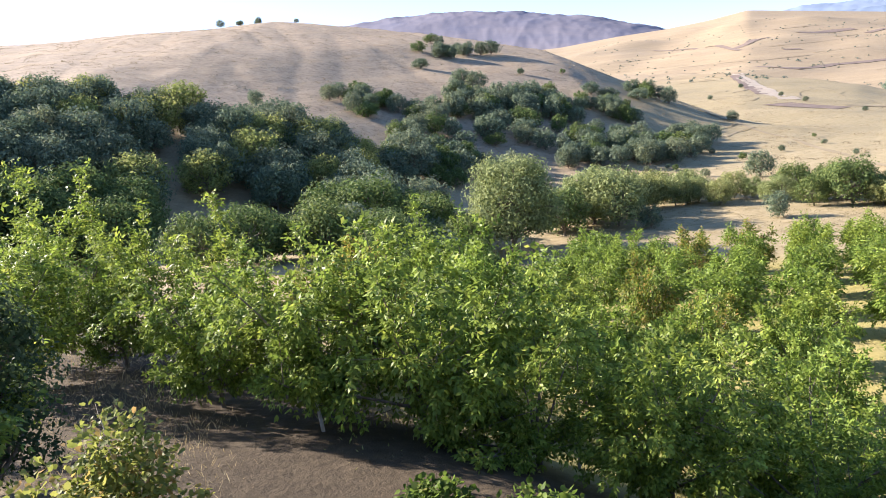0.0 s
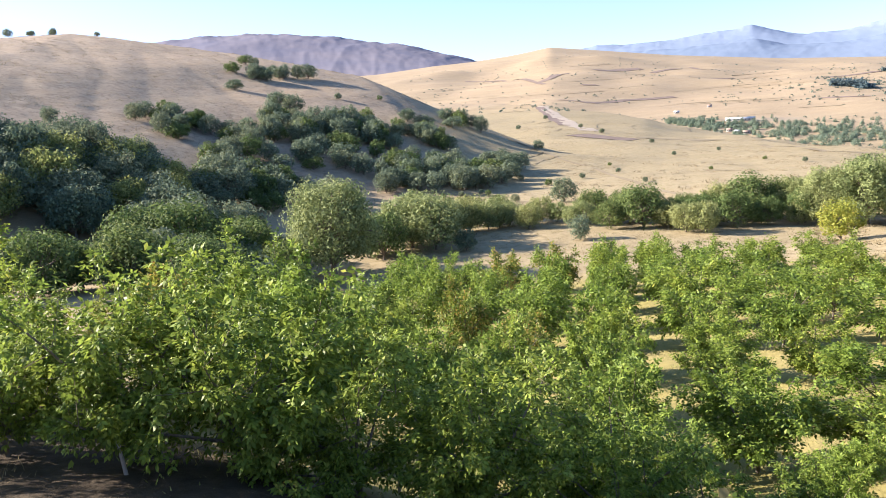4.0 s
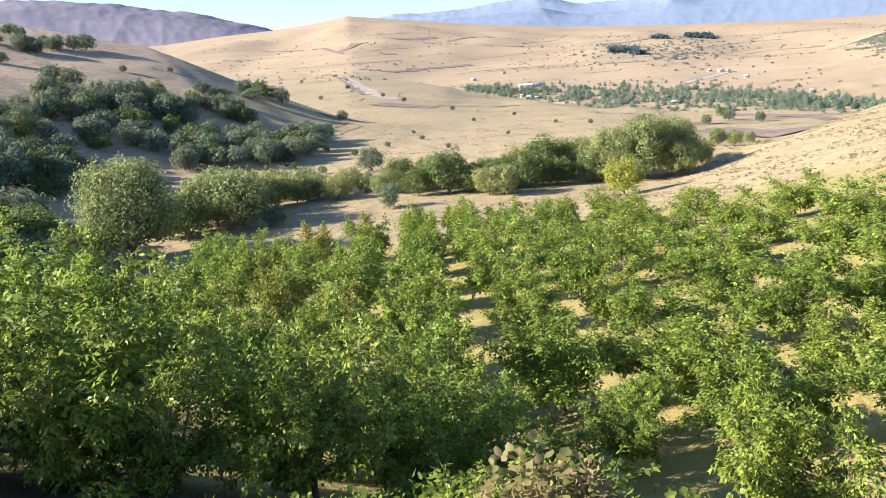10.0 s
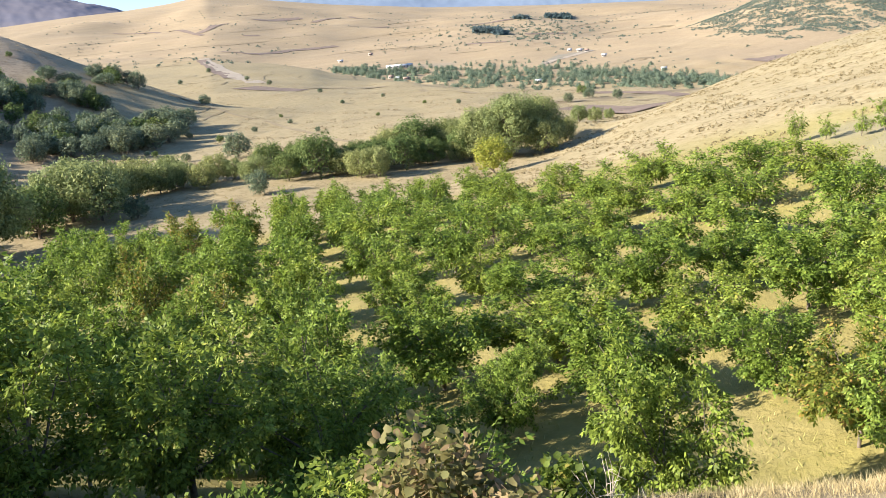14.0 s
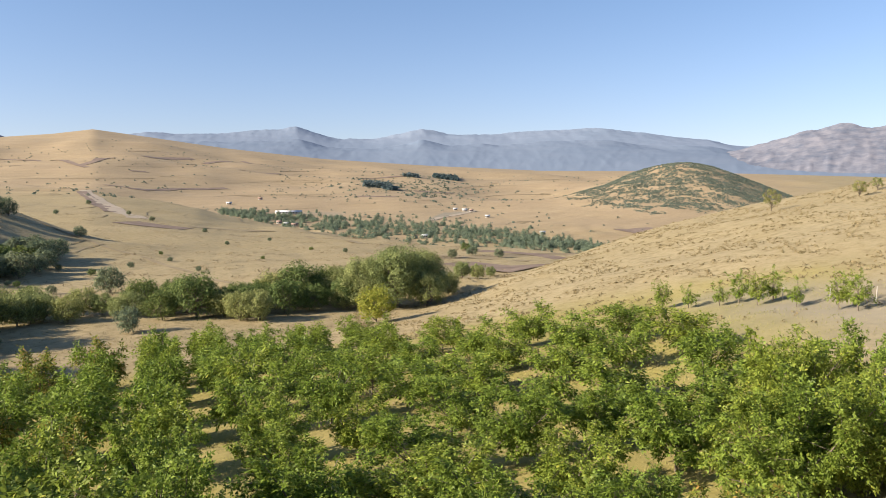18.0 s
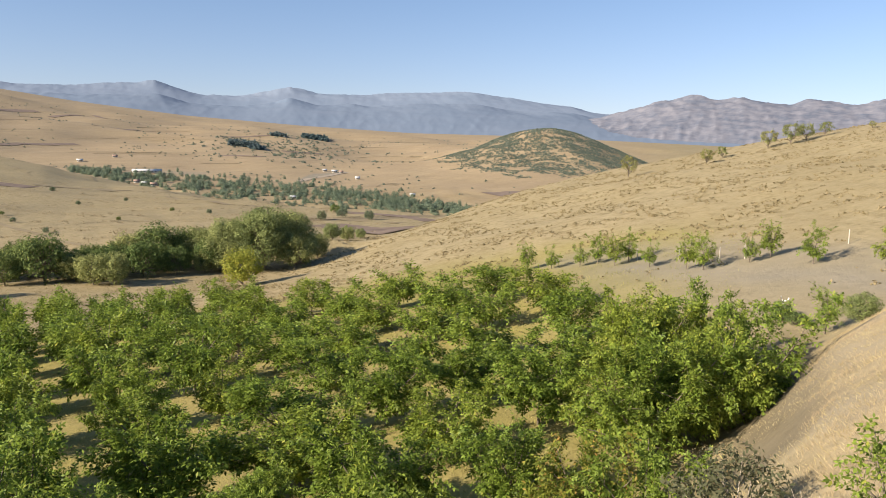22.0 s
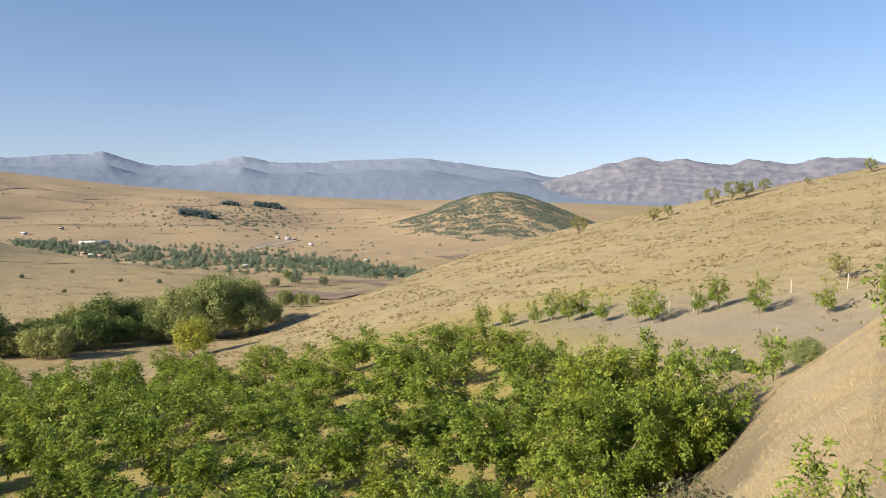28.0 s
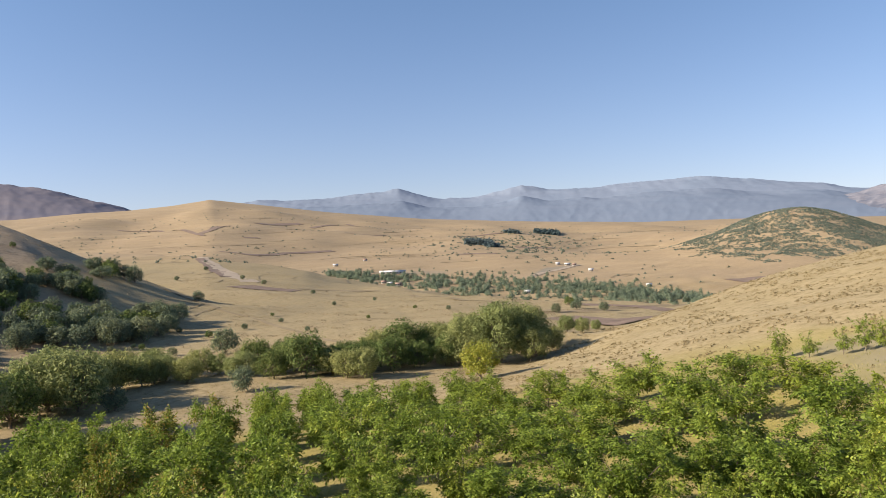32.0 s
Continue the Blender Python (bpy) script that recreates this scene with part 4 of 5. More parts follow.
def leafy_mound(seed, height, width, n, leaf, lobes=16):
    """A dense bush of broad leaves over a few stems."""
    rng = np.random.default_rng(seed)
    lines, P, O = [], [], []
    for k in range(lobes):
        a, f = 2 * np.pi * k * 0.382, (k + 0.5) / lobes
        c = np.array([np.cos(a) * width * 0.36 * (1 - f * 0.8), np.sin(a) * width * 0.36 * (1 - f * 0.8), height * (0.15 + 0.7 * f)])
        lines.append((np.linspace([c[0] * 0.2, c[1] * 0.2, -0.15], c, 5) + rng.normal(size=(5, 3)) * 0.03, np.linspace(0.014, 0.005, 5)))
        d = rand_dir(rng, n // lobes)
        P.append(c + d * width * rng.uniform(0.14, 0.24) * rng.beta(3, 1.2, n // lobes)[:, None])
        O.append(unit(d + [0, 0, 0.25]))
        if k % 3 == 0:
            s = bend(rng, c, unit(np.array([c[0], c[1], height])), height * 0.14, 4, 0.15, 0.1)
            lines.append((s, np.linspace(0.006, 0.002, 5)))
            P.append(np.repeat(s[1:], 4, 0) + rng.normal(size=(16, 3)) * 0.03)
            O.append(rand_dir(rng, 16))
    P, O = np.concatenate(P), np.concatenate(O)
    lines, P = fit_to(lines, P, height, width)
    return tubes(lines, 4), round_leaves(rng, P, O, leaf * rng.uniform(0.6, 1.25, len(P)))


def own_bush(name, geo, mat, a, r, label, turn=0.0, bark=DEAD, sink=0.0):
    ob = link_tree(name, *geo, bark, mat)
    x, y = polar(a, r)
    ob.matrix_basis = pose(x, y, ground_z(x, y) - sink, 0, 0, turn)
    return tagged(ob, label, "bush")


own_bush("vine_bush", leafy_mound(71, 2.3, 1.4, 4200, 0.055), BROAD, -25.5, 6.3, "yellow-green broad-leaved bush on the bank edge")
own_bush("vine_bush", leafy_mound(72, 1.9, 1.9, 5200, 0.055), BROAD, -30.0, 6.1, "yellow-green broad-leaved bush on the bank edge")
own_bush("vine_bush", leafy_mound(78, 1.75, 1.8, 4200, 0.055), BROAD, -35.0, 6.0, "yellow-green broad-leaved bush on the bank edge")
own_bush("hazel_bush", leafy_mound(73, 1.1, 1.7, 2000, 0.08), BROAD, 24.5, 5.6, "low broad-leaved bush with dull green leaves")
own_bush("hazel_bush", leafy_mound(74, 1.7, 1.6, 2600, 0.08), BROAD_BROWN, 36.0, 5.6, "broad-leaved bush with leaves turning brown")
own_bush("hazel_bush", leafy_mound(75, 1.25, 1.4, 1800, 0.08), BROAD_BROWN, 42.0, 5.2, "broad-leaved bush with leaves turning brown")
own_bush("dark_bush", broadleaf(76, 3.2, 2.4, 9000, 0.085, 30, 0.02), HOLLY, -34.8, 10.5, "dark green dense bush beside the track", bark=BARK)
own_bush("olive_shrub", broadleaf(77, 1.05, 1.5, 3200, 0.07, 20, 0.02, 0.0, 0.4), OLIVE, 79.0, 9.2, "grey-olive fading shrub below the walnut trees")
for k, (a, r, s) in enumerate([(38.5, 6.4, 1.05), (31.5, 6.9, 0.95), (87.8, 7.5, 0.66), (94.2, 7.0, 0.66), (92.4, 15.0, 1.1), (95.2, 14.0, 0.95), (93.8, 14.6, 0.85)]):
    place(SAPLING, k, *polar(a, r), (s * 1.05, s * 1.05, s), 97.0 * k, "walnut sapling with drooping feathered leaves on the bank", "sapling", "bank saplings")


GREEN_WEED = leaf_material("weed_leaf", (0.05, 0.09, 0.015), (0.17, 0.24, 0.04), (0.28, 0.26, 0.06), 0.12, 0.6)
for k, (a, r, h, w) in enumerate([(6, 8.8, 0.55, 1.4), (13, 8.6, 0.5, 1.5), (20, 8.4, 0.55, 1.3), (27, 8.6, 0.8, 1.5), (-3, 9.6, 0.35, 1.1), (47, 8.0, 0.7, 1.1)]):
    own_bush("weed_clump", leafy_mound(90 + k, h, w, 480, 0.09), GREEN_WEED, a, r, "low green weeds growing on the bank slope")


def dry_twigs(a, r, h, seed, label):
    rng = np.random.default_rng(seed)
    lines = []
    for _ in range(16):
        s = bend(rng, (0, 0, -0.05), unit(rng.normal(size=3) * [0.5, 0.5, 0] + [0, 0, 1]), h * rng.uniform(0.6, 1.1), 5, 0.12, 0.0)
        lines.append((s, np.linspace(0.008, 0.002, 6)))
        for _ in range(3):
            i = rng.integers(2, 5)
            lines.append((bend(rng, s[i], unit(s[i] - s[i - 1] + rng.normal(size=3) * 0.5), h * 0.3, 3, 0.1, 0.0), np.linspace(0.004, 0.0015, 4)))
    ob = new("dry_plant", mesh_of("dry_plant", *tubes(lines, 4), DEAD))
    x, y = polar(a, r)
    ob.matrix_basis = pose(x, y, ground_z(x, y), 0, 0, 0)
    return tagged(ob, label, "dry plant")


dry_twigs(50.5, 7.6, 0.75, 81, "leafless dry twiggy plant on the bank")
dry_twigs(84.0, 7.6, 0.6, 82, "leafless dry twiggy plant on the bank")
bx, by = polar(-19.6, 5.6)
v, f = tubes([(np.array([[0, 0, -0.1], [0.12, 0.05, 0.25], [0.3, 0.1, 0.5], [0.42, 0.12, 0.62]]), np.array([0.045, 0.042, 0.035, 0.02])), (np.array([[0.3, 0.1, 0.5], [0.36, 0.1, 0.66], [0.38, 0.12, 0.74]]), np.array([0.015, 0.01, 0.005]))], 7)
stick = new("broken_branch", mesh_of("broken_branch", v, f, DEAD))
stick.matrix_basis = pose(bx, by, ground_z(bx, by) + 0.3, 0, 0, 10)
tagged(stick, "pale broken branch stuck in the bank edge", "branch")


# ---- grass ----
def grass(name, label, x, y, height, per, mat, seed, width=0.012, lean=0.35, spread=0.12):
    """Tufts of blades at the points (x, y); one object."""
    rng = np.random.default_rng(seed)
    z = relief(x, y) + EYE
    base = np.repeat(np.stack([x, y, z], 1), per, 0)
    n = len(base)
    base[:, :2] += rng.normal(size=(n, 2)) * spread
    base[:, 2] = relief(base[:, 0], base[:, 1]) + EYE - 0.03
    h = np.repeat(height, per) * rng.uniform(0.5, 1.15, n)
    al = unit(rng.normal(size=(n, 3)) * [lean, lean, 0] + [0, 0, 1])
    sd = unit(np.cross(al, rand_dir(rng, n)))
    v, f = blades(base, al, sd, h, np.full(n, width) * rng.uniform(0.7, 1.4, n), 0.0)
    return tagged(new(name, mesh_of(name, v, f, mat)), label, "grass", kind="stuff")


def scatter(n, a0, a1, r0, r1, seed, power=1.0):
    rng = np.random.default_rng(seed)
    a, r = np.radians(rng.uniform(a0, a1, n)), r0 + (r1 - r0) * rng.random(n) ** power
    return r * np.sin(a), r * np.cos(a)


x, y = scatter(6000, 46, 100, 4.5, 34, 1, 0.8)
keep = (y < 0.2 * x + 0.5) & (wave(x, y, 4.5, 1.0) > -0.25) | (np.hypot(x, y) < 9) & (y < x) & (wave(x, y, 2.1, 3.0) > 0.15)
x, y = x[keep], y[keep]
grass("dry_grass", "tufts of dry straw-coloured grass on the bank", x, y, np.random.default_rng(2).uniform(0.05, 0.13, len(x)), 34, STRAW, 3, 0.007, 1.6, 0.2)
x, y = scatter(1100, 47, 72, 5.2, 8.5, 25)
x, y = x[wave(x, y, 2.3, 1.0) > -0.2], y[wave(x, y, 2.3, 1.0) > -0.2]
grass("dry_grass", "dense golden dry grass on the lip of the bank", x, y, np.random.default_rng(26).uniform(0.08, 0.22, len(x)), 24, STRAW, 27, 0.004, 0.55, 0.12)
x, y = scatter(160, -32, 18, 5.0, 7.2, 4)
grass("dry_grass", "tall dry grass stalks along the bank edge", x, y, np.random.default_rng(5).uniform(0.3, 0.7, len(x)), 9, STRAW, 6, 0.009, 0.3, 0.12)
x, y = scatter(220, -31, -19, 7.5, 27, 16)
grass("dry_grass", "matted dry grass beside the dirt track", x, y, np.random.default_rng(17).uniform(0.12, 0.35, len(x)), 22, STRAW, 18, 0.006, 0.7, 0.25)
x, y = scatter(5200, -10, 78, 12, 60, 7, 0.75)
ORCH_GRASS = leaf_material("orchard_grass", (0.17, 0.19, 0.05), (0.38, 0.36, 0.12), (0.52, 0.45, 0.19), 0.3, 0.8, 0.3)
grass("orchard_grass", "short yellowing grass between the orchard rows", x, y, np.random.default_rng(8).uniform(0.08, 0.22, len(x)), 9, ORCH_GRASS, 9, 0.02, 0.7, 0.35)
HEATH_TUFT = leaf_material("heath_tuft", (0.21, 0.16, 0.10), (0.40, 0.31, 0.20), (0.48, 0.39, 0.26), 0.25, 0.9, 0.2)
TUSSOCK = leaf_material("tussock", (0.11, 0.09, 0.04), (0.25, 0.21, 0.10), (0.40, 0.34, 0.19), 0.25, 0.9, 0.2)
x, y = scatter(1500, 10, 45, 66, 100, 13)
grass("dry_tussocks", "brown grass tussocks in the dry meadow", x, y, np.random.default_rng(14).uniform(0.1, 0.3, len(x)), 14, TUSSOCK, 15, 0.025, 1.0, 0.3)


x, y = scatter(6500, -36, 13, 118, 292, 19)
keep = wave(x, y, 17, 2.0) + 0.7 * wave(x, y, 6.1, 1.0) > -0.15
x, y = x[keep], y[keep]
grass("dry_tussocks", "brown grass tussocks over the dry hill across the gully", x, y, np.random.default_rng(20).uniform(0.15, 0.4, len(x)), 8, HEATH_TUFT, 21, 0.12, 1.2, 0.5)
x, y = scatter(6000, 12, 52, 98, 330, 22)
keep = wave(x, y, 23, 4.0) + 0.7 * wave(x, y, 7.7, 1.0) > 0.1
x, y = x[keep], y[keep]
grass("dry_tussocks", "brown grass tussocks over the dry slope past the meadow", x, y, np.random.default_rng(23).uniform(0.2, 0.5, len(x)), 8, HEATH_TUFT, 24, 0.10, 0.9, 0.5)


# ---- far woods and scrub ----
def far_clumps(name, label, x, y, size, tall, per, mat, seed, face=0.15):
    """Many far plants as one object: loose clumps of leaf-sized faces on the ground."""
    rng = np.random.default_rng(seed)
    z = relief(x, y) + EYE
    n = len(x) * per
    d = rand_dir(rng, n)
    d[:, 2] = np.abs(d[:, 2])
    s, t = np.repeat(size, per)[:, None], np.repeat(tall, per)
    rr = rng.beta(3, 1.2, n)[:, None]
    p = np.repeat(np.stack([x, y, z], 1), per, 0) + d * rr * np.concatenate([s * 0.5, s * 0.5, t[:, None]], 1)
    face_dir = unit(d + rand_dir(rng, n) * 0.4)
    al = unit(np.cross(face_dir, rand_dir(rng, n)))
    sd = unit(np.cross(face_dir, al))
    ln = (s[:, 0] + t) * face * rng.uniform(0.7, 1.3, n)
    v, f = blades(p, al, sd, ln, ln * 0.7, 0.1)
    return tagged(new(name, mesh_of(name, v, f, mat)), label, "trees" if "wood" in name else "grass" if "tussocks" in name else "shrubs", kind="stuff")


SPUR_TUFT = leaf_material("spur_tuft", (0.17, 0.145, 0.075), (0.29, 0.245, 0.14), (0.36, 0.30, 0.18), 0.25, 0.9, 0.25)
x, y = scatter(15000, 40, 98, 36, 126, 31, 0.75)
keep = (wave(x, y, 13, 2.0) + 0.7 * wave(x, y, 5.1, 1.0) > -0.1) & ((zones(x, y)["pale"] < 0.15) | (np.random.default_rng(34).random(len(x)) < 0.12))
x, y = x[keep], y[keep]
rng = np.random.default_rng(32)
far_clumps("spur_tussocks", "low brown tussocks dotted over the dry spur", x, y, rng.uniform(0.15, 0.6, len(x)), rng.uniform(0.04, 0.14, len(x)), 10, SPUR_TUFT, 33, 0.26)
x, y = scatter(2600, 80, 98, 6.5, 29, 35, 0.8)
keep = (y < 0.10 * x + 0.4) & (wave(x, y, 3.7, 2.0) + 0.6 * wave(x, y, 1.3, 1.0) > 0.0)
x, y = x[keep], y[keep]
BLOND = leaf_material("blond_grass", (0.34, 0.295, 0.19), (0.42, 0.365, 0.24), (0.46, 0.41, 0.28), 0.3, 0.9, 0.3)
grass("dry_grass", "soft blond grass in patches on the bank", x, y, rng.uniform(0.06, 0.16, len(x)), 50, BLOND, 36, 0.006, 1.1, 0.16)
rng = np.random.default_rng(91)
# poplars along the valley floor
az_ = rng.uniform(30.5, 59, 900)
mid_r = np.interp(az_, [31, 35, 42, 47, 52, 58], [800, 730, 650, 630, 600, 545])
rad = mid_r + rng.normal(size=900) * np.interp(az_, [31, 35, 42, 50, 58], [14, 34, 55, 42, 16])
x, y = rad * np.sin(np.radians(az_)), rad * np.cos(np.radians(az_))
far_clumps("valley_wood", "belt of green poplars along the valley floor", x, y, rng.uniform(3.0, 6.5, 900), rng.uniform(2.5, 6.0, 900), 170, HAZED_POPLAR, 92, 0.085)
# scrub on the round hill
sx, sy = polar(64.0, 1080)
u, v = rng.uniform(-150, 140, 1250), rng.uniform(-350, 30, 1250)
over = np.exp(-(u / 115) ** 2 - (v / 210) ** 2)
keep = (over > 0.16 + 0.12 * rng.random(1250)) & (np.exp(-(u / 18) ** 2 - (v / 40) ** 2) < 0.8)
u, v = np.repeat(u[keep], 14), np.repeat(v[keep], 14)
u, v = u + rng.normal(size=len(u)) * 5.0, v + rng.normal(size=len(u)) * 3.2
x, y = sx + 0.438 * u + 0.899 * v, sy - 0.899 * u + 0.438 * v
far_clumps("hill_scrub", "dark green scrub in patches over the round hill", x, y, rng.uniform(2.2, 4.6, len(x)), rng.uniform(0.6, 1.3, len(x)), 14, HAZED_SCRUB, 93, 0.24)
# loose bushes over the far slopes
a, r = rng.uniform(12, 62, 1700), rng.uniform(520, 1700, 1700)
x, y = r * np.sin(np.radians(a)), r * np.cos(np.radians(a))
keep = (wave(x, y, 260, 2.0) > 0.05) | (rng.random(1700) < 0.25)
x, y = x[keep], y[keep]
far_clumps("slope_scrub", "small dark bushes dotted over the far slopes", x, y, rng.uniform(1.6, 4.6, len(x)), rng.uniform(0.9, 2.2, len(x)), 20, HAZED_SCRUB, 94, 0.2)
n = 300
a, r = rng.normal(44.5, 2.6, n), rng.normal(1180, 130, n)
x, y = r * np.sin(np.radians(a)), r * np.cos(np.radians(a))
far_clumps("slope_scrub", "patchy scrub on the low hill across the valley", x, y, rng.uniform(3, 8, n), rng.uniform(1.2, 3.0, n), 16, HAZED_SCRUB, 95, 0.22)
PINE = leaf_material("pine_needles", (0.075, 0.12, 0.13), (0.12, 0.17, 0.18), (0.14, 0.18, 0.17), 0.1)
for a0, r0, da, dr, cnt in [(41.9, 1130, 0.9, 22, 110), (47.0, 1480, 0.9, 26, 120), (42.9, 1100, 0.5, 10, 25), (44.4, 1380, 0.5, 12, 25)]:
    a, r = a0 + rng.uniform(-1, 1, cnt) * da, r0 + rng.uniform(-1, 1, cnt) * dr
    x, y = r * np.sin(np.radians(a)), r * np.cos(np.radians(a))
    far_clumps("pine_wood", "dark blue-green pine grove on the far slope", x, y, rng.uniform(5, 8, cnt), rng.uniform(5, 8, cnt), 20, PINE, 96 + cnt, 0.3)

# ---- roads, field strips and banks on the far land ----
def soil_material(name, a, b_, scale):
    m, n, l, b = material(name, 1.0)
    f = noise_tex(n, l, scale, 8.0, 0.7)
    l.new(ramp(n, l, f, (0.3, a), (0.7, b_)), b.inputs["Base Color"])
    bump(n, l, b, f, 0.5, 0.3)
    return m


ROAD = soil_material("pale_gravel", (0.29, 0.24, 0.18), (0.41, 0.35, 0.27), 0.3)
PLOUGH_AND_SHADE = soil_material("ploughed_soil_and_shade", (0.13, 0.10, 0.08), (0.24, 0.18, 0.14), 0.25)
TILLED = soil_material("dry_tilled_soil", (0.16, 0.12, 0.095), (0.26, 0.20, 0.155), 0.15)
BANK = soil_material("weedy_field_bank", (0.19, 0.155, 0.09), (0.30, 0.24, 0.15), 0.15)


def ribbon(pts, width, lift=0.0004):
    """A strip that lies on the ground along pts, ragged at its sides, as verts and quads."""
    pts = np.asarray(pts, float)
    d = np.r_[0, np.cumsum(np.hypot(*np.diff(pts, axis=0).T))]
    q = np.linspace(0, d[-1], max(3, int(d[-1] / 7)))
    p = np.stack([np.interp(q, d, pts[:, 0]), np.interp(q, d, pts[:, 1])], 1)
    t = unit(np.gradient(p, axis=0))
    side = np.stack([t[:, 1], -t[:, 0]], 1)
    rows = max(2, int(width / 6) + 1)
    w = np.linspace(-0.5, 0.5, rows)
    edge = width * (1 + 0.12 * np.sin(q * 0.11) + 0.08 * np.sin(q * 0.33 + 1))
    xy = p[:, None] + side[:, None] * (w[None, :] * edge[:, None])[..., None]
    x, y = xy[..., 0].ravel(), xy[..., 1].ravel()
    z = relief(x, y) + EYE + lift * np.hypot(x, y)
    i, j = np.meshgrid(np.arange(len(q) - 1), np.arange(rows - 1), indexing="ij")
    return np.stack([x, y, z], 1), np.stack([i * rows + j, i * rows + j + 1, (i + 1) * rows + j + 1, (i + 1) * rows + j], -1).reshape(-1, 4)


def lay(name, label, pts, width, mat):
    return tagged(new(name, mesh_of(name, *ribbon(pts, width), mat, True)), label, "road" if "road" in name else "field", kind="structure")


lay("road", "pale gravel road in a cutting", [(227, 568), (176, 421), (148, 336), (131, 280)], 7, ROAD)
lay("road", "pale dirt road to the houses", [(532, 518), (591, 542), (635, 557), (650, 558)], 7, ROAD)
# the first strip paints the shaded ditch side of the cutting, the rest fields
for pts, w in (([(215, 543), (167, 406), (142, 329)], 6), ([(119, 264), (123, 252), (131, 243)], 12), ([(101, 92), (101, 84), (100, 74)], 9), ([(134, 118), (130, 100), (123, 84)], 4)):
    lay("ploughed_strip", "dark strip of ploughed soil and cutting shade among the stubble", pts, w, PLOUGH_AND_SHADE)
for pts, w in (([(137, 254), (153, 249), (169, 247)], 5), ([(70, 203), (73, 179), (72, 150), (65, 119), (60, 99)], 1.2), ([(115, 109), (114, 96), (116, 86)], 3), ([(160, 214), (144, 171), (142, 149)], 3)):
    lay("field_bank", "weedy bank along the edge of a field", pts, w, BANK)
for pts, w in (([(616, 1279), (682, 1310), (721, 1311)], 22), ([(714, 1258), (780, 1290), (812, 1310)], 12), ([(854, 1356), (833, 1244)], 10), ([(417, 907), (501, 953), (577, 958)], 13), ([(402, 947), (435, 899)], 10), ([(498, 1085), (523, 1083)], 12),
               ([(632, 745), (657, 698)], 12), ([(423, 1443), (473, 1371), (456, 1181)], 9), ([(588, 338), (640, 318)], 30), ([(780, 790), (830, 760)], 14), ([(700, 1120), (790, 1130)], 8), ([(860, 1010), (950, 990)], 9)):
    lay("ploughed_strip", "brown ploughed strip on the far slope", pts, w, TILLED)
for pts, w in (([(459, 1210), (449, 1113)], 9), ([(455, 1146), (485, 1169), (552, 1262)], 14)):
    lay("road", "dark tarred road climbing the far slope", pts, w, TILLED)
rng = np.random.default_rng(77)
V, F, base = [], [], 0
while len(V) < 120:
    a, r = rng.uniform(11, 62), 150 * (1600 / 150) ** rng.random()
    p = np.array(polar(a, r))
    if r < 240 and a < 20:
        continue
    pts, e, length = [p], 0.02 * r, rng.uniform(0.04, 0.16) * r
    for _ in range(8):
        g = np.array([float(relief(p[0] + e, p[1]) - relief(p[0] - e, p[1])), float(relief(p[0], p[1] + e) - relief(p[0], p[1] - e))])
        g = g / max(float(np.hypot(*g)), 1e-6)
        t = np.array([g[1], -g[0]])
        p = p + (t if t[0] > 0 else -t) * length / 8
        pts.append(p)
    v, f = ribbon(pts, 0.0018 * r * rng.uniform(0.5, 1.5))
    V.append(v), F.append(f + base)
    base += len(v)
tagged(new("field_banks", mesh_of("field_banks", np.concatenate(V), np.concatenate(F), BANK, True)), "thin weedy banks and paths along the far slopes", "field bank", kind="stuff")

# ---- far buildings ----
WALL_WHITE = bark_material("white_render", (0.42, 0.40, 0.37), (0.54, 0.52, 0.48), 0.5)
ROOF_METAL = bark_material("pale_sheet_roof", (0.50, 0.51, 0.52), (0.60, 0.61, 0.62), 0.4)
ROOF_RED = bark_material("dull_tile_roof", (0.30, 0.20, 0.16), (0.42, 0.30, 0.24), 0.6)
PANE = material("dark_window", 0.2)[0]
PANE.node_tree.nodes["Principled BSDF"].inputs["Base Color"].default_value = (0.05, 0.06, 0.07, 1)


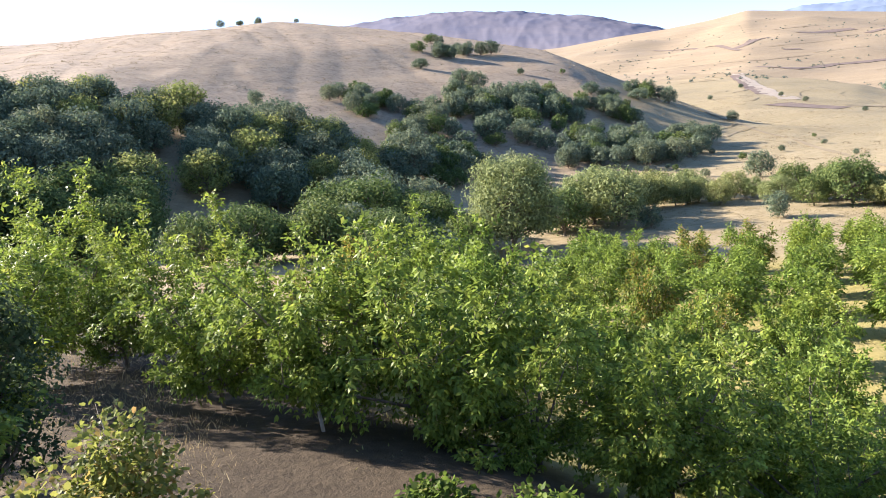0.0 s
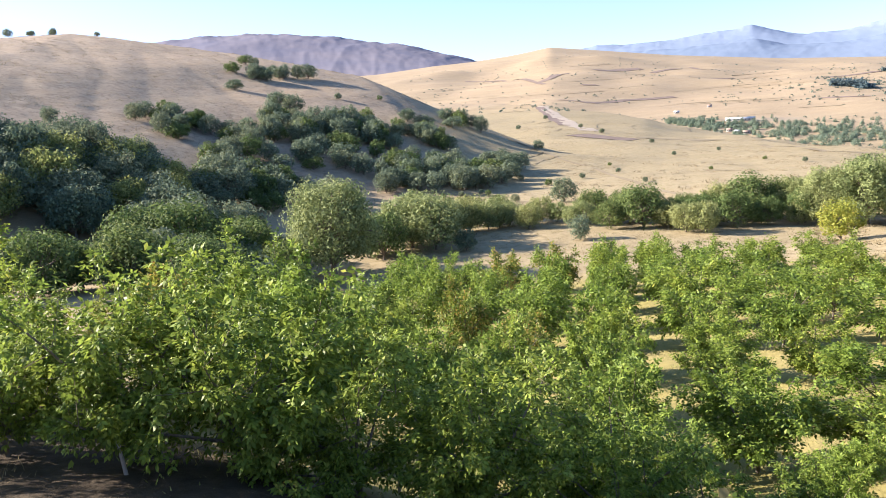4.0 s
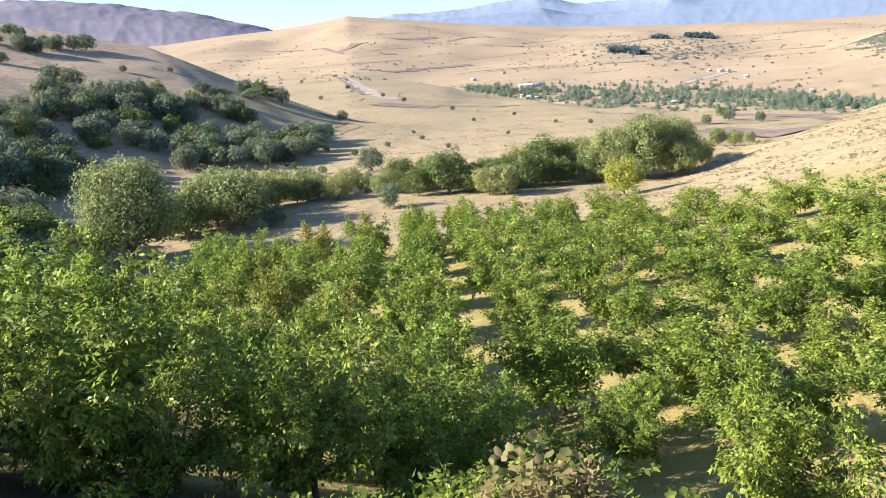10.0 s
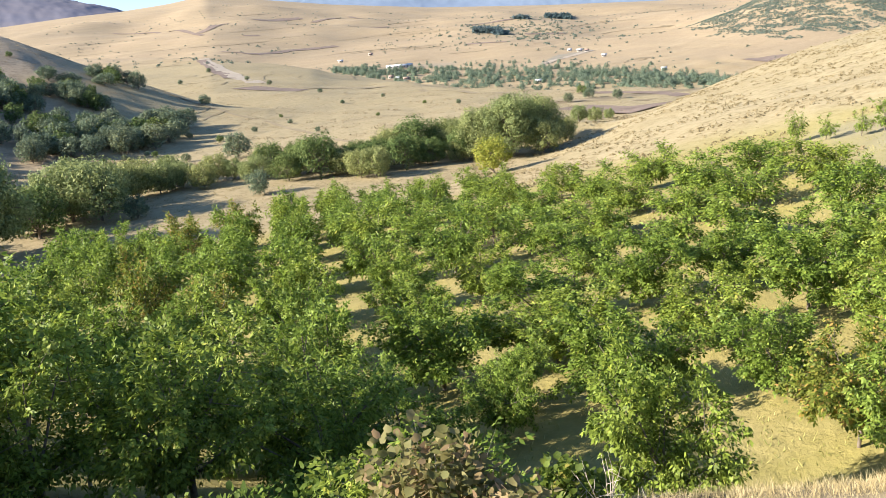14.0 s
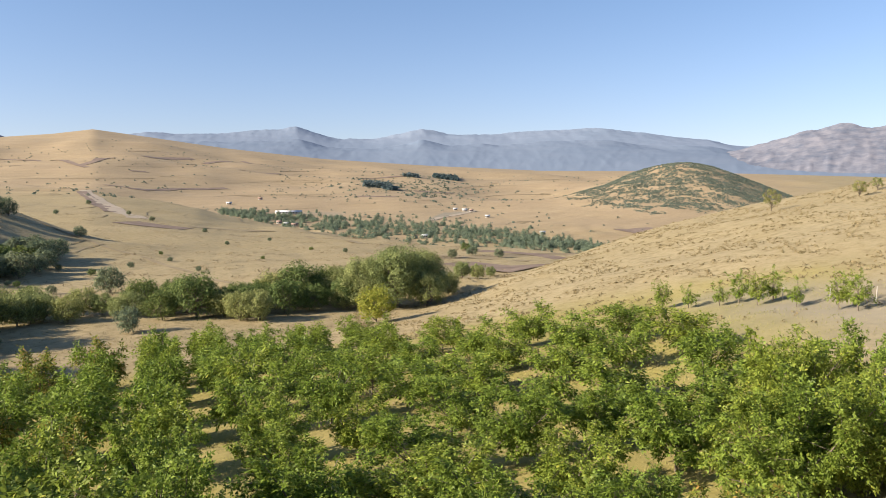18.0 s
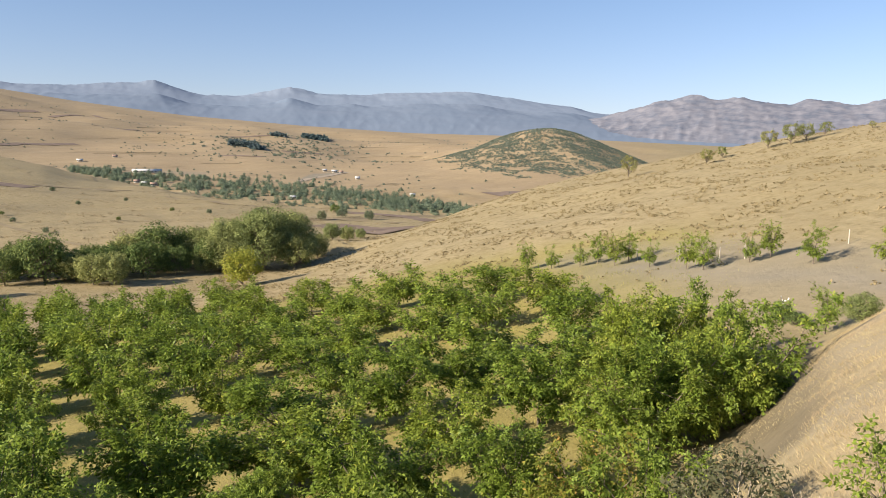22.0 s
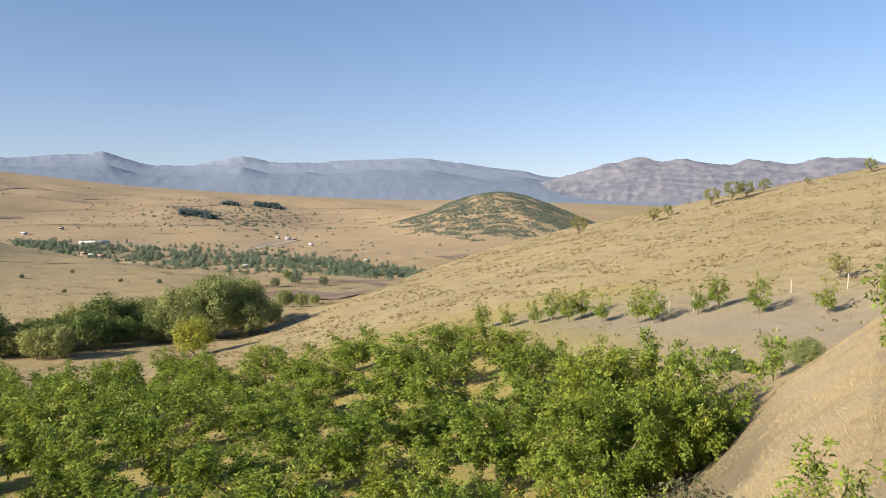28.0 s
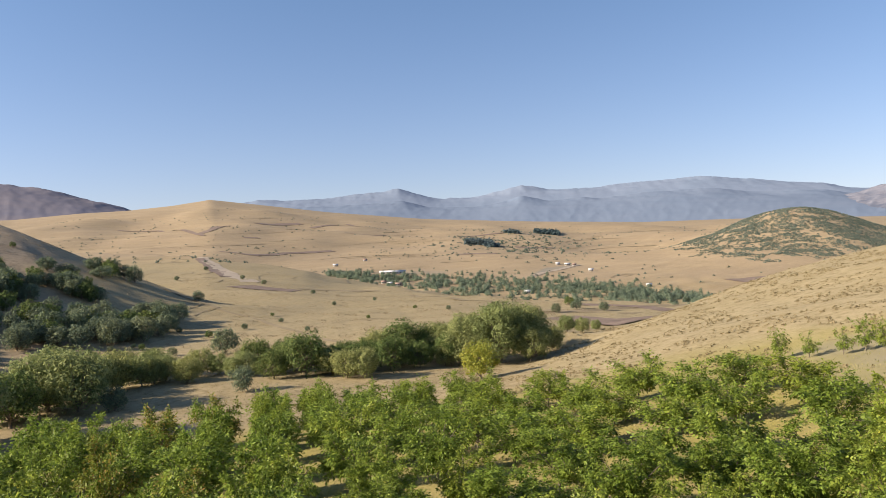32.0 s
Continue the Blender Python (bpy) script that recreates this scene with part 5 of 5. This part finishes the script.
def box(x0, x1, y0, y1, z0, z1):
    v = [(x, y, z) for z in (z0, z1) for x, y in ((x0, y0), (x1, y0), (x1, y1), (x0, y1))]
    return np.array(v, float), np.array([(0, 3, 2, 1), (4, 5, 6, 7), (0, 1, 5, 4), (1, 2, 6, 5), (2, 3, 7, 6), (3, 0, 4, 7)])


def house(a, r, turn, w, d, h, rise, roof_mat, label, windows):
    ob = new("house" if w < 25 else "farm_building")
    x, y = polar(a, r)
    ob.matrix_basis = pose(x, y, ground_z(x, y) - 0.2, 0, 0, turn)
    part("wall", *box(-w / 2, w / 2, -d / 2, d / 2, 0, h), WALL_WHITE, ob)
    e = 0.4
    v = np.array([(-w / 2 - e, -d / 2 - e, h), (w / 2 + e, -d / 2 - e, h), (w / 2 + e, 0, h + rise), (-w / 2 - e, 0, h + rise), (-w / 2 - e, d / 2 + e, h), (w / 2 + e, d / 2 + e, h)], float)
    v = np.concatenate([v, v + [0, 0, 0.2]])
    f = np.array([(0, 1, 2, 3), (3, 2, 5, 4), (6, 9, 8, 7), (9, 10, 11, 8), (0, 6, 7, 1), (4, 5, 11, 10), (0, 3, 9, 6), (3, 4, 10, 9), (1, 7, 8, 2), (2, 8, 11, 5)])
    part("roof", v, f, roof_mat, ob)
    for k in range(windows):
        c = -w / 2 + (k + 0.5) * w / windows
        part("window", *box(c - 0.5, c + 0.5, -d / 2 - 0.06, -d / 2 + 0.02, 1.0, 2.3), PANE, ob)
    return tagged(ob, label, "house" if w < 25 else "barn")


house(35.4, 790, -40, 26, 8, 2.4, 1.2, ROOF_METAL, "long white farm building with a pale sheet roof", 8)
for a, r, t, w, roof in [(34.7, 706, -30, 9, ROOF_RED), (35.2, 692, -55, 8, ROOF_METAL), (35.8, 684, -35, 10, ROOF_RED), (31.2, 892, -30, 11, ROOF_METAL), (48.4, 856, -45, 11, ROOF_METAL), (48.9, 850, -50, 8, ROOF_RED), (50.1, 790, -50, 9, ROOF_METAL), (54.2, 648, -50, 8, ROOF_METAL), (45.4, 600, -40, 9, ROOF_METAL), (33.4, 930, -40, 9, ROOF_RED), (47.7, 862, -40, 8, ROOF_METAL)]:
    house(a, r, t, w * 0.5, 3.6, 1.9, 1.0, roof, "small white village house with a tiled roof" if roof is ROOF_RED else "small white village house with a sheet roof", 3)
